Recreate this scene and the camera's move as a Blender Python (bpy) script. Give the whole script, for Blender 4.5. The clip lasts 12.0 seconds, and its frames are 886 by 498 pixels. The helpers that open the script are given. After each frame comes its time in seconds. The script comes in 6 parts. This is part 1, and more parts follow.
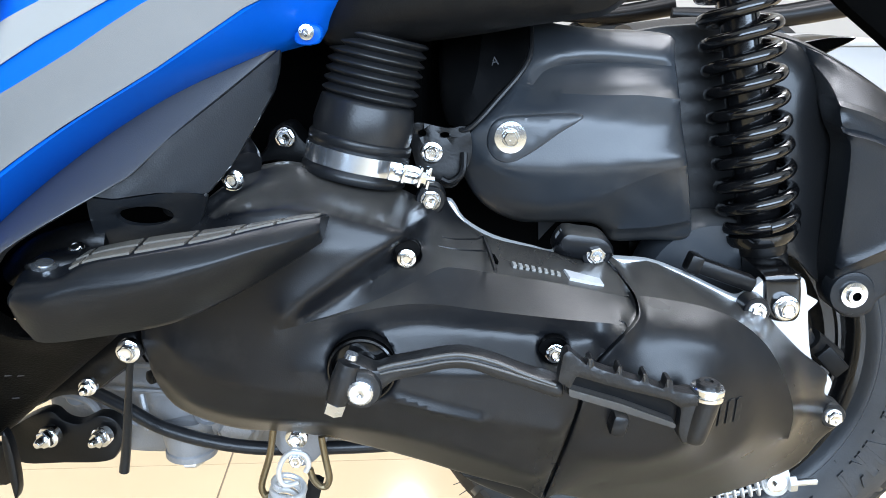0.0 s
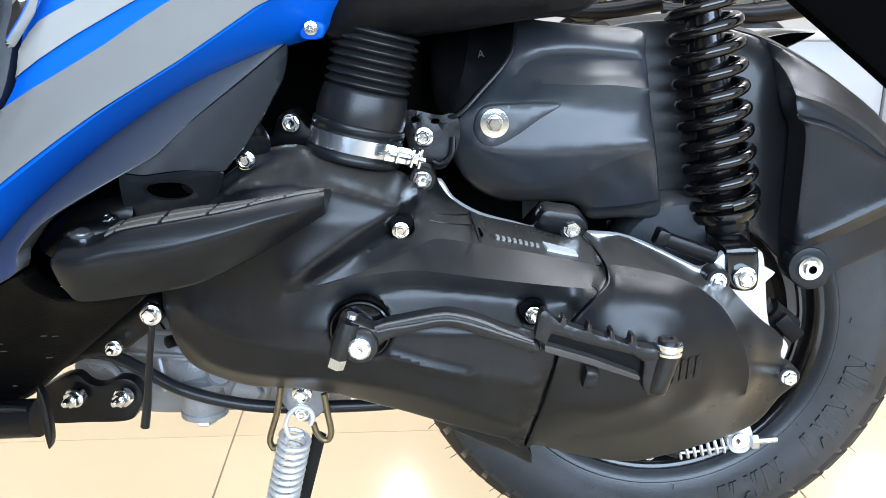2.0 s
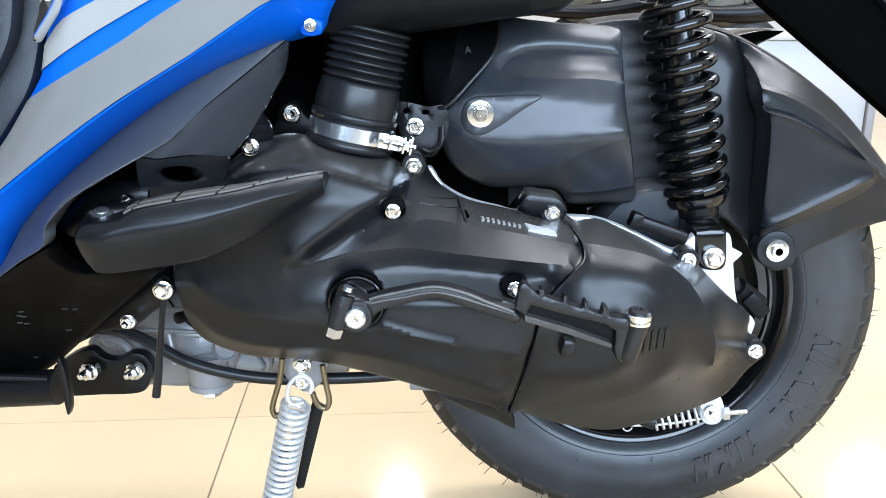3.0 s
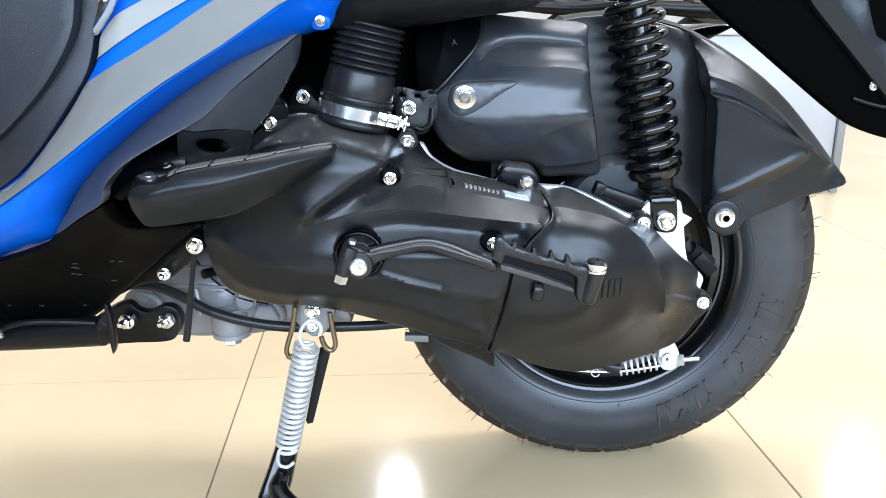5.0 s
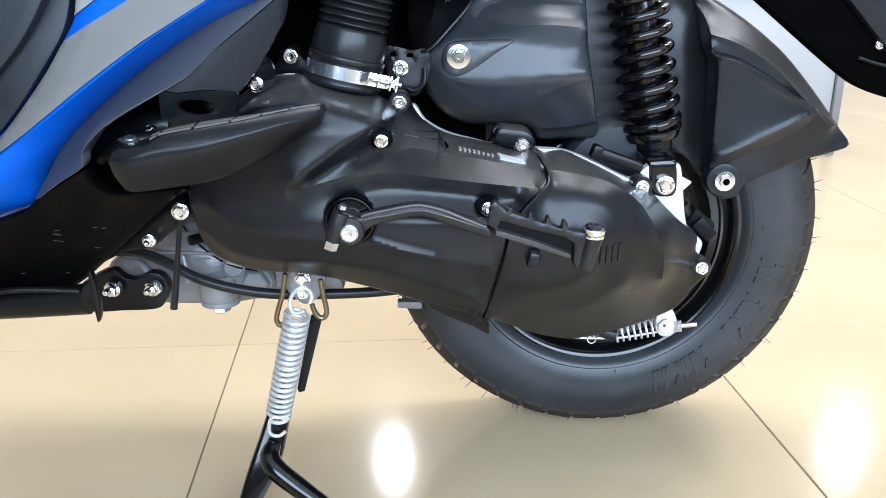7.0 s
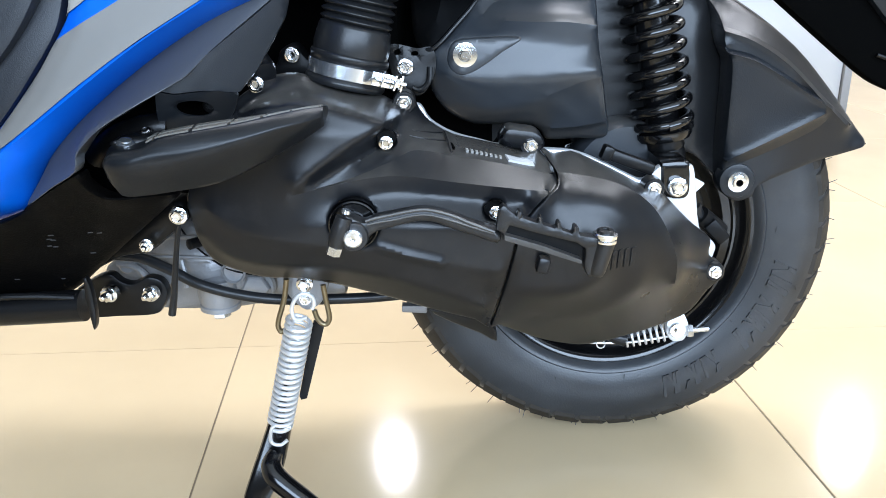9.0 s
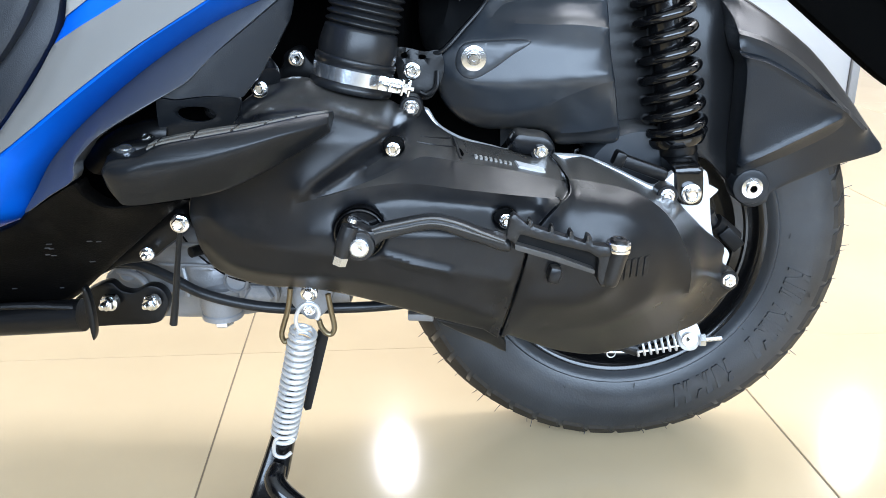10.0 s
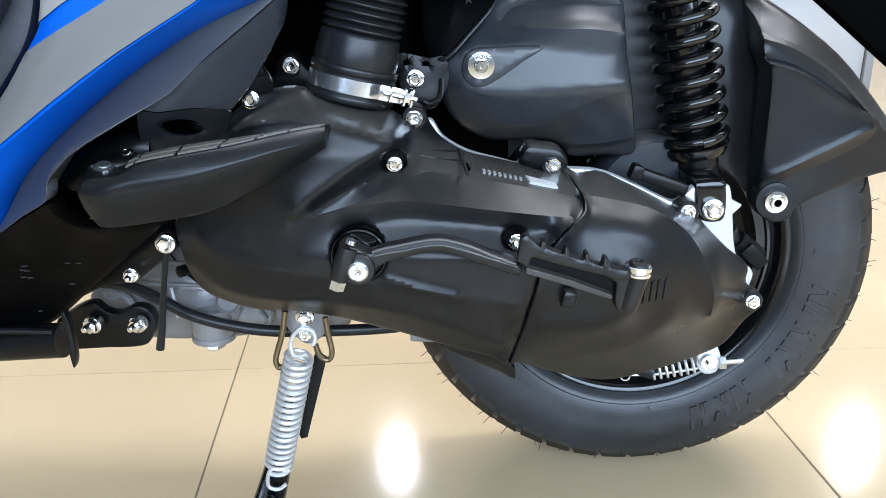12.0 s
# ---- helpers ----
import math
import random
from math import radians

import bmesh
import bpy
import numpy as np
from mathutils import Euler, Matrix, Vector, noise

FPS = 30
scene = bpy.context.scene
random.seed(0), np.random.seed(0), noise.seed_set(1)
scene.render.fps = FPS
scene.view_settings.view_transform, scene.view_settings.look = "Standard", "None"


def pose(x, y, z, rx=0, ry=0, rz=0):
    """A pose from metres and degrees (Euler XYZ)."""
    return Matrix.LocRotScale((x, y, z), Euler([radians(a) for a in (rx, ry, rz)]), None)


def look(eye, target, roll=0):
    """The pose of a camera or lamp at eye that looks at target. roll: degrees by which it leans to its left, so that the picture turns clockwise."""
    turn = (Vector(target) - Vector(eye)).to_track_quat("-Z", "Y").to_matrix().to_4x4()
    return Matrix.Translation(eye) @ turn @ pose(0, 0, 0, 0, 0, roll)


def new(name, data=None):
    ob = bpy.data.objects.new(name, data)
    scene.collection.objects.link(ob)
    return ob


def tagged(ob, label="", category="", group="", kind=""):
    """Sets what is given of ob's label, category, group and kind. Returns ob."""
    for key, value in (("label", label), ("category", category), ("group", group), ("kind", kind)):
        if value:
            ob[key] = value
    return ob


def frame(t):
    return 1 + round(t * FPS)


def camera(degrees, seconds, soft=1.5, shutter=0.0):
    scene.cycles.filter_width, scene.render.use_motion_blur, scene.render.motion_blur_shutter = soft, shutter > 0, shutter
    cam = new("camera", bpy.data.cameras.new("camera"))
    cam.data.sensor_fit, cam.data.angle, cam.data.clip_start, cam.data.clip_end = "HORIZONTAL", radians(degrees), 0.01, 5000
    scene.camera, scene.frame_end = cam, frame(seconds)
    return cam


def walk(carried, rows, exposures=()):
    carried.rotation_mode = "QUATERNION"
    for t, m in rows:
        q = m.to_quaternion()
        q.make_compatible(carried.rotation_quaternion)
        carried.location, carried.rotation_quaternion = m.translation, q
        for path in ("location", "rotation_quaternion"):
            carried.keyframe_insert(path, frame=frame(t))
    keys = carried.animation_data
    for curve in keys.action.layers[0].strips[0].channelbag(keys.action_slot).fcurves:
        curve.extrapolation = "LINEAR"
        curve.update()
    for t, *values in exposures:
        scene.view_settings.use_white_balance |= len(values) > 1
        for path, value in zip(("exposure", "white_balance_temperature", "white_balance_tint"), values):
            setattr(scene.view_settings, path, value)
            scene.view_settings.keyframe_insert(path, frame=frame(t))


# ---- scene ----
# ---- camera and walk ----
cam = camera(55.4, 12.0, soft=0.9)
PATH = [
    (0, (0.002, 0.032, 0.481), (-0.008, 1.955, -0.066), 0.3),
    (0.5, (0.001, 0.024, 0.482), (-0.006, 1.947, -0.069), 0.3),
    (1, (-0.001, 0.006, 0.482), (-0.006, 1.928, -0.07), 0.3),
    (1.5, (0.001, -0.005, 0.482), (-0.005, 1.917, -0.073), 0.3),
    (2, (0.006, -0.024, 0.483), (0.005, 1.896, -0.075), 0.3),
    (2.5, (0.008, -0.053, 0.483), (0.014, 1.868, -0.075), 0.3),
    (3, (0.012, -0.071, 0.482), (0.016, 1.85, -0.074), 0.3),
    (5, (0.018, -0.177, 0.484), (0.029, 1.742, -0.08), 0.3),
    (5.5, (0.017, -0.187, 0.484), (0.029, 1.731, -0.08), 0.3),
    (6, (0.018, -0.182, 0.482), (0.029, 1.736, -0.084), 0.2),
    (6.5, (0.018, -0.171, 0.482), (0.04, 1.733, -0.13), 0.3),
    (7, (0.018, -0.159, 0.48), (0.045, 1.733, -0.166), 0.3),
    (9, (0.014, -0.137, 0.481), (0.039, 1.751, -0.178), 0.2),
    (9.5, (0.012, -0.123, 0.481), (0.034, 1.765, -0.177), 0.2),
    (10, (0.009, -0.119, 0.482), (0.031, 1.769, -0.178), 0.2),
    (10.5, (0.007, -0.1, 0.482), (0.025, 1.788, -0.179), 0.2),
    (11, (0.006, -0.088, 0.482), (0.025, 1.799, -0.179), 0.2),
    (11.5, (0.006, -0.08, 0.482), (0.027, 1.807, -0.179), 0.2),
    (12, (0.007, -0.073, 0.483), (0.025, 1.814, -0.181), 0.2),
]
walk(cam, [(t, look(eye, target, roll)) for t, eye, target, roll in PATH], [(t, stops, 6430, 16) for t, stops in ((0, -0.03), (1.5, -0.11), (3, -0.06), (5.5, -0.08), (7, -0.26), (9, -0.14), (10, -0.1), (11, -0.26), (12, -0.42))])

# ---- world and lights ----
CEILING = 2.8
world = bpy.data.worlds.new("world")
world.use_nodes = True
world.node_tree.nodes["Background"].inputs[0].default_value = (0.9, 0.95, 1.0, 1)
world.node_tree.nodes["Background"].inputs[1].default_value = 0.02
scene.world = world


def lamp(name, x, y, sx, sy, watts, colour=(0.95, 0.98, 1.0)):
    data = bpy.data.lights.new(name, "AREA")
    data.shape, data.size, data.size_y, data.energy, data.color = "RECTANGLE", sx, sy, watts, colour
    ob = new(name, data)
    ob.matrix_world = pose(x, y, CEILING - 0.03, 0, 0, 0)
    return ob


# ceiling lamps: two downlights inferred from floor glows, the rest unseen, added as fill
DOWNLIGHTS = [(-0.24, 4.85), (2.89, 4.95), (-3.3, 4.8), (1.7, 1.7)]
for lx, ly in DOWNLIGHTS:
    lamp("downlight_lamp", lx, ly, 0.09, 0.15, 30 if ly > 3 else 20, (0.95, 0.97, 1.0))
# Unseen broad panels, added to light the upper faces and the floor.
FILL_PANELS = [(x, y) for y in (1.5, 3.2) for x in (-0.9, 0.6, 2.1)]
for lx, ly in FILL_PANELS:
    lamp("fill_panel_lamp", lx, ly, 1.15, 0.85, (27, 32, 40, 11, 15, 23)[FILL_PANELS.index((lx, ly))], (0.92, 0.96, 1.0))
# unseen shop window behind the camera, assumed from bluish sheen; placed to shape highlights
WINDOW = (-1.3, 4.2, 0.75, 2.4, -2.6)  # x from, x to, sill, head, y
day = bpy.data.lights.new("assumed_daylight", "AREA")
day.shape, day.size, day.size_y, day.energy, day.color = "RECTANGLE", WINDOW[1] - WINDOW[0], WINDOW[3] - WINDOW[2], 470, (0.60, 0.80, 1.0)
new("assumed_daylight", day).matrix_world = look(((WINDOW[0] + WINDOW[1]) / 2, WINDOW[4] - 0.05, (WINDOW[2] + WINDOW[3]) / 2), ((WINDOW[0] + WINDOW[1]) / 2, 0, (WINDOW[2] + WINDOW[3]) / 2))


# ---- materials ----
def material(name, colour, rough=0.5, metal=0.0, grain=0.0, scale=300.0, vary=0.15, wear=None, coat=0.0, big=14.0, spec=0.5, dust=0.0, dust_lift=0.0):
    """A node material: colour with stains at two scales, grain as bump, dust in the hollows of a noise; dust on level
    tops also lifts them like light from above.
    """
    m = bpy.data.materials.new(name)
    m.use_nodes = True
    nt = m.node_tree
    bsdf = nt.nodes["Principled BSDF"]
    bsdf.inputs["Metallic"].default_value = metal
    bsdf.inputs["Specular IOR Level"].default_value = spec
    bsdf.inputs["Coat Weight"].default_value = coat
    bsdf.inputs["Coat Roughness"].default_value = 0.06
    co = nt.nodes.new("ShaderNodeTexCoord")
    n1 = nt.nodes.new("ShaderNodeTexNoise")
    n1.inputs["Scale"].default_value, n1.inputs["Detail"].default_value = big, 6
    n2 = nt.nodes.new("ShaderNodeTexNoise")
    n2.inputs["Scale"].default_value, n2.inputs["Detail"].default_value = scale, 3
    nt.links.new(co.outputs["Object"], n1.inputs["Vector"])
    nt.links.new(co.outputs["Object"], n2.inputs["Vector"])
    ramp = nt.nodes.new("ShaderNodeValToRGB")
    ramp.color_ramp.elements[0].position, ramp.color_ramp.elements[1].position = 0.3, 0.72
    dark = tuple(c * (1 - vary) for c in colour)
    lite = wear or tuple(min(1, c * (1 + vary)) for c in colour)
    ramp.color_ramp.elements[0].color, ramp.color_ramp.elements[1].color = (*dark, 1), (*lite, 1)
    nt.links.new(n1.outputs["Fac"], ramp.inputs["Fac"])
    top = ramp.outputs["Color"]
    if dust:
        n3 = nt.nodes.new("ShaderNodeTexNoise")
        n3.inputs["Scale"].default_value, n3.inputs["Detail"].default_value, n3.inputs["Roughness"].default_value = 34, 9, 0.7
        nt.links.new(co.outputs["Object"], n3.inputs["Vector"])
        r3 = nt.nodes.new("ShaderNodeValToRGB")
        r3.color_ramp.elements[0].position, r3.color_ramp.elements[1].position = 0.52, 0.78
        r3.color_ramp.elements[0].color, r3.color_ramp.elements[1].color = (0, 0, 0, 1), (dust, dust, dust, 1)
        nt.links.new(n3.outputs["Fac"], r3.inputs["Fac"])
        mix = nt.nodes.new("ShaderNodeMixRGB")
        mix.inputs[2].default_value = (0.2, 0.185, 0.16, 1)
        nt.links.new(r3.outputs["Color"], mix.inputs[0])
        nt.links.new(top, mix.inputs[1])
        top = mix.outputs[0]
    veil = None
    # Dust tone on up-facing faces; it also lifts them as overhead light would.
    if dust_lift:
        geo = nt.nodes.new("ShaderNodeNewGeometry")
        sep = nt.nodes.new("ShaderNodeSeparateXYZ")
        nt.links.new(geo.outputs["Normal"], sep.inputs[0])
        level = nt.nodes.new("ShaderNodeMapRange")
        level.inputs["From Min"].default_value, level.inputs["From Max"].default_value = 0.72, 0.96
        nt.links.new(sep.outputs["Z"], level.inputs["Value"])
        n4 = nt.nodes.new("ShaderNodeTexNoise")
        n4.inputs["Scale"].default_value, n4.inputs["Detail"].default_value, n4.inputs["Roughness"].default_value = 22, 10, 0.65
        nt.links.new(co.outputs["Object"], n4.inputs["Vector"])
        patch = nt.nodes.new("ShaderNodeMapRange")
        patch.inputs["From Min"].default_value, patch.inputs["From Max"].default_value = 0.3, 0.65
        patch.inputs["To Min"].default_value, patch.inputs["To Max"].default_value = dust_lift * 0.45, dust_lift
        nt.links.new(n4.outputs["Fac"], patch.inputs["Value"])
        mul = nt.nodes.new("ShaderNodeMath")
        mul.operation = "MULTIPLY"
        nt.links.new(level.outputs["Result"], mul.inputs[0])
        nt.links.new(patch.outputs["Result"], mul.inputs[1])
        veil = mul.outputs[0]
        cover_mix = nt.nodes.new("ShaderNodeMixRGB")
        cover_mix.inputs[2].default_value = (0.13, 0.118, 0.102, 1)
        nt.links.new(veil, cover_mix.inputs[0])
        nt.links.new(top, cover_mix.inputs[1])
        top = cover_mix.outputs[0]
    nt.links.new(top, bsdf.inputs["Base Color"])
    rr = nt.nodes.new("ShaderNodeMapRange")
    rr.inputs["To Min"].default_value, rr.inputs["To Max"].default_value = max(0.02, rough - 0.06), min(1, rough + 0.08)
    nt.links.new(n1.outputs["Fac"], rr.inputs["Value"])
    nt.links.new(rr.outputs["Result"], bsdf.inputs["Roughness"])
    if grain:
        bump = nt.nodes.new("ShaderNodeBump")
        bump.inputs["Strength"].default_value, bump.inputs["Distance"].default_value = grain, 0.0006
        nt.links.new(n2.outputs["Fac"], bump.inputs["Height"])
        nt.links.new(bump.outputs["Normal"], bsdf.inputs["Normal"])
    return m


COVER = material("cover_plastic", (0.0055, 0.006, 0.0072), 0.28, grain=0.1, scale=1400, vary=0.25, dust=0.05, spec=0.33, dust_lift=0.5)
BLACK = material("black_plastic", (0.004, 0.0042, 0.0046), 0.40, grain=0.2, scale=900, vary=0.2, dust=0.02, spec=0.15)
PANEL = material("textured_black_plastic", (0.0016, 0.0015, 0.0015), 0.5, grain=0.5, scale=800, vary=0.2, dust=0.02, spec=0.05)
GREY = material("dark_grey_plastic", (0.015, 0.017, 0.0205), 0.4, grain=0.3, scale=1200, vary=0.15, dust=0.03, spec=0.3)
FENDER = material("fender_plastic", (0.008, 0.0098, 0.0125), 0.3, grain=0.2, scale=900, vary=0.14, dust=0.03, spec=0.32)
AIRBOX = material("airbox_plastic", (0.019, 0.0225, 0.027), 0.32, grain=0.08, scale=900, vary=0.2, dust=0.06, spec=0.5, dust_lift=0.3)
BLUE = material("blue_paint", (0.0, 0.092, 0.52), 0.32, metal=0.0, vary=0.04, coat=0.03, spec=0.12, grain=0.03, scale=3000)
TRIMGREY = material("satin_grey_plastic", (0.052, 0.056, 0.063), 0.4, vary=0.06, grain=0.2, scale=1400, spec=0.4)
BRACKET = material("matt_dark_plastic", (0.013, 0.015, 0.018), 0.34, vary=0.12, grain=0.15, scale=1200, spec=0.32)
WORN_GLINT = material("worn_casting_glint", (0.055, 0.052, 0.048), 0.42, metal=0.2, vary=0.5, grain=0.3, scale=500)
DECAL = material("grey_decal", (0.155, 0.152, 0.145), 0.62, vary=0.06, grain=0.1, scale=2500, spec=0.25)
DECAL_LIGHT = material("silver_decal", (0.26, 0.254, 0.238), 0.6, vary=0.06, grain=0.1, scale=2500, spec=0.25)
CHROME = material("chrome", (0.82, 0.82, 0.82), 0.07, metal=1.0, vary=0.03)
ZINC = material("zinc_plated_steel", (0.72, 0.75, 0.79), 0.20, metal=0.95, vary=0.08, grain=0.05, scale=900)
BOLT = material("bright_bolt_steel", (0.86, 0.87, 0.88), 0.15, metal=1.0, vary=0.05, grain=0.03, scale=900)
SPRING = material("galvanised_spring_steel", (0.74, 0.74, 0.74), 0.32, metal=0.6, vary=0.1, grain=0.1, scale=900)
YELLOW = material("yellow_zinc_wire", (0.20, 0.155, 0.09), 0.35, metal=0.85, vary=0.15, grain=0.1, scale=900)
ALU = material("cast_aluminium", (0.27, 0.27, 0.275), 0.46, metal=0.5, vary=0.14, grain=0.6, scale=500, dust=0.08)
ALU_BRIGHT = material("machined_aluminium", (0.58, 0.59, 0.60), 0.38, metal=0.45, vary=0.05, grain=0.2, scale=600)
GLOSS = material("gloss_black_paint", (0.003, 0.003, 0.0033), 0.14, vary=0.2, coat=0.25, grain=0.05, scale=700, spec=0.4)
SATIN = material("satin_black_paint", (0.004, 0.004, 0.0043), 0.32, vary=0.25, grain=0.2, scale=500, spec=0.25)
CASTING = material("black_cast_metal", (0.010, 0.010, 0.0105), 0.34, vary=0.4, grain=0.4, scale=450, dust=0.12, spec=0.4)
RUBBER = material("black_rubber", (0.010, 0.0105, 0.0115), 0.32, vary=0.2, grain=0.15, scale=700, spec=0.35)
TYRE = material("tyre_rubber", (0.021, 0.0235, 0.027), 0.35, vary=0.4, grain=0.25, scale=500, dust=0.08, spec=0.5)
TREAD = material("dusty_tread_rubber", (0.024, 0.0195, 0.015), 0.65, vary=0.3, grain=0.5, scale=300, dust=0.12, spec=0.3)
# Near-black that stands in for shade inside openings and under the tail.
SHADE_BLACK = material("shade_black", (0.0010, 0.0010, 0.0010), 0.9, vary=0.2, spec=0.03)
WHITE_INK = material("white_ink", (0.5, 0.5, 0.5), 0.5, vary=0.04)
STEEL_WIRE = material("bright_wire", (0.7, 0.7, 0.7), 0.3, metal=0.8, vary=0.05)
WALL_DARK = material("dark_unseen_wall", (0.05, 0.05, 0.05), 0.55, vary=0.1, big=2, grain=0.2, scale=120)
WALL = material("painted_wall", (0.62, 0.61, 0.58), 0.7, vary=0.03, big=2, grain=0.2, scale=120)
CEIL = material("ceiling_paint", (0.66, 0.66, 0.65), 0.8, vary=0.03, big=2)
PODIUM = material("white_laminate", (0.37, 0.37, 0.37), 0.35, vary=0.02, big=3)
TRIM = material("grey_side_strip", (0.2, 0.2, 0.2), 0.5, vary=0.08, big=5)
BRONZE = material("brown_engine_paint", (0.075, 0.068, 0.048), 0.5, vary=0.3, grain=0.5, scale=60)
GROUT = material("grout", (0.16, 0.12, 0.075), 0.8, vary=0.2)


def tile_material():
    m = material("polished_tile", (0.53, 0.41, 0.255), 0.10, vary=0.07, big=3.0, grain=0.015, scale=40)
    return m


TILE = tile_material()


def glow(name, colour, power):
    m = bpy.data.materials.new(name)
    m.use_nodes = True
    b = m.node_tree.nodes["Principled BSDF"]
    b.inputs["Emission Color"].default_value, b.inputs["Emission Strength"].default_value = (*colour, 1), power
    return m


DIFFUSER = glow("lamp_diffuser", (1.0, 0.98, 0.95), 24.0)
OUTSIDE_GLOW = glow("outside_glow", (0.80, 0.91, 1.0), 0.3)
FILL_GLOW = glow("fill_panel_glow", (0.76, 0.90, 1.0), 4.0)


# ---- building tools ----
def finish(name, bm, mat, angle=35):
    bm.normal_update()
    bm.edges.index_update()
    crisp = [e.index for e in bm.edges if not e.smooth]
    me = bpy.data.meshes.new(name)
    bm.to_mesh(me)
    bm.free()
    for p in me.polygons:
        p.use_smooth = True
    me.set_sharp_from_angle(angle=radians(angle))
    for i in crisp:
        me.edges[i].use_edge_sharp = True
    me.materials.append(mat)
    return me


def part(name, bm, mat, parent, label="", angle=35):
    """One mesh object under a thing or a part; the mesh is in world coordinates."""
    ob = new(name, bm if isinstance(bm, bpy.types.Mesh) else finish(name, bm, mat, angle))
    ob.parent = parent
    if parent is not None and parent.type == "EMPTY":
        ob.matrix_parent_inverse = Matrix.Translation(-parent.location)
    if label:
        ob["label"] = label
    return ob


def thing(name, base, label, category, group="", kind=""):
    ob = new(name)
    ob.location = base
    ob.empty_display_size = 0.05
    return tagged(ob, label, category, group, kind)


def curve(pts, n=6, closed=False):
    """Catmull-Rom through the points."""
    p = [Vector(q) for q in pts]
    if n < 2 or len(p) < 3:
        return p
    out, k = [], len(p)
    for i in range(k if closed else k - 1):
        a, b, c, d = (p[(i + j) % k] if closed else p[min(max(i + j, 0), k - 1)] for j in (-1, 0, 1, 2))
        for s in range(n):
            t = s / n
            out.append(0.5 * (2 * b + (c - a) * t + (2 * a - 5 * b + 4 * c - d) * t * t + (3 * b - a - 3 * c + d) * t ** 3))
    if not closed:
        out.append(p[-1])
    return out


def spline_surface(pts, soft=1e-5):
    """A thin-plate surface y(x, z) through points in space."""
    P = np.array(pts, float)
    xz, y = P[:, [0, 2]] * 10, P[:, 1]
    n = len(P)
    r2 = ((xz[:, None] - xz[None]) ** 2).sum(-1)
    K = 0.5 * r2 * np.log(r2 + 1e-9) + np.eye(n) * soft * 100
    T = np.c_[np.ones(n), xz]
    A = np.block([[K, T], [T.T, np.zeros((3, 3))]])
    w = np.linalg.solve(A, np.r_[y, 0, 0, 0])

    def fn(q):
        q = np.asarray(q, float) * 10
        d2 = ((q[:, None] - xz[None]) ** 2).sum(-1)
        return (0.5 * d2 * np.log(d2 + 1e-9)) @ w[:n] + np.c_[np.ones(len(q)), q] @ w[n:]
    return fn


def to_line(q, line, closed=True):
    """Distance of points to a polyline."""
    a = np.asarray(line, float)
    b = np.roll(a, -1, 0) if closed else a[1:]
    a = a if closed else a[:-1]
    ab = b - a
    t = ((q[:, None] - a) * ab).sum(-1) / np.maximum((ab ** 2).sum(-1), 1e-12)
    return np.sqrt((((q[:, None] - (a + np.clip(t, 0, 1)[..., None] * ab)) ** 2).sum(-1)).min(1))


def inside(q, poly):
    a = np.asarray(poly, float)
    b = np.roll(a, -1, 0)
    x, z = q[:, :1], q[:, 1:]
    c = (a[:, 1] > z) != (b[:, 1] > z)
    with np.errstate(divide="ignore", invalid="ignore"):
        hit = c & (x < (b[:, 0] - a[:, 0]) * (z - a[:, 1]) / (b[:, 1] - a[:, 1]) + a[:, 0])
    return hit.sum(1) % 2 == 1


def flat(pts):
    return [(p[0], p[2]) for p in pts]


def stiffness(q, tri):
    """Edges of a flat mesh with their cotangent weights, so that a plane stays a plane."""
    pairs, w = [], []
    for i, j, k in ((0, 1, 2), (1, 2, 0), (2, 0, 1)):
        a, b = q[tri[:, i]] - q[tri[:, k]], q[tri[:, j]] - q[tri[:, k]]
        cr = np.abs(a[:, 0] * b[:, 1] - a[:, 1] * b[:, 0])
        pairs.append(np.sort(tri[:, [i, j]], 1))
        w.append(0.5 * (a * b).sum(1) / np.maximum(cr, 1e-12))
    pairs, inv = np.unique(np.vstack(pairs), axis=0, return_inverse=True)
    return pairs, np.clip(np.bincount(inv.ravel(), np.concatenate(w)), 0.02, 8.0)


def membrane(y, fixed, pairs, w, rounds=600):
    """Stretch the free heights like a soap film between the fixed ones (conjugate gradients on the mesh)."""
    n = len(y)
    a, b = pairs.T
    deg = np.bincount(a, w, n) + np.bincount(b, w, n)
    free = ~fixed

    def lap(v):
        return deg * v - np.bincount(a, w * v[b], n) - np.bincount(b, w * v[a], n)
    y = y.copy()
    r = -lap(y) * free
    p, rs = r.copy(), (r * r).sum()
    for _ in range(rounds):
        if rs < 1e-16:
            break
        ap = lap(p) * free
        k = rs / max((p * ap).sum(), 1e-30)
        y += k * p
        r -= k * ap
        new_rs = (r * r).sum()
        p = r + p * (new_rs / rs)
        rs = new_rs
    return y


def relaxed(y, pairs, w, held, rounds):
    n = len(y)
    a, b = pairs.T
    deg = np.maximum(np.bincount(a, w, n) + np.bincount(b, w, n), 1e-6)
    for _ in range(rounds):
        m = (np.bincount(a, w * y[b], n) + np.bincount(b, w * y[a], n)) / deg
        y = np.where(held, y, 0.5 * y + 0.5 * m)
    return y


def surface_of(bm, lo=0.2):
    """The front of a shell as a function y(x, z), with the last known height where it is missed."""
    from mathutils.bvhtree import BVHTree
    tree = BVHTree.FromBMesh(bm)

    def fn(q):
        out = []
        for x, z in q:
            hit = tree.ray_cast(Vector((x, lo, z)), Vector((0, 1, 0)))
            if hit[0] is None:
                near = tree.find_nearest(Vector((x, 0.45, z)))
                out.append(near[0].y)
            else:
                out.append(hit[0].y)
        return np.array(out)
    return fn


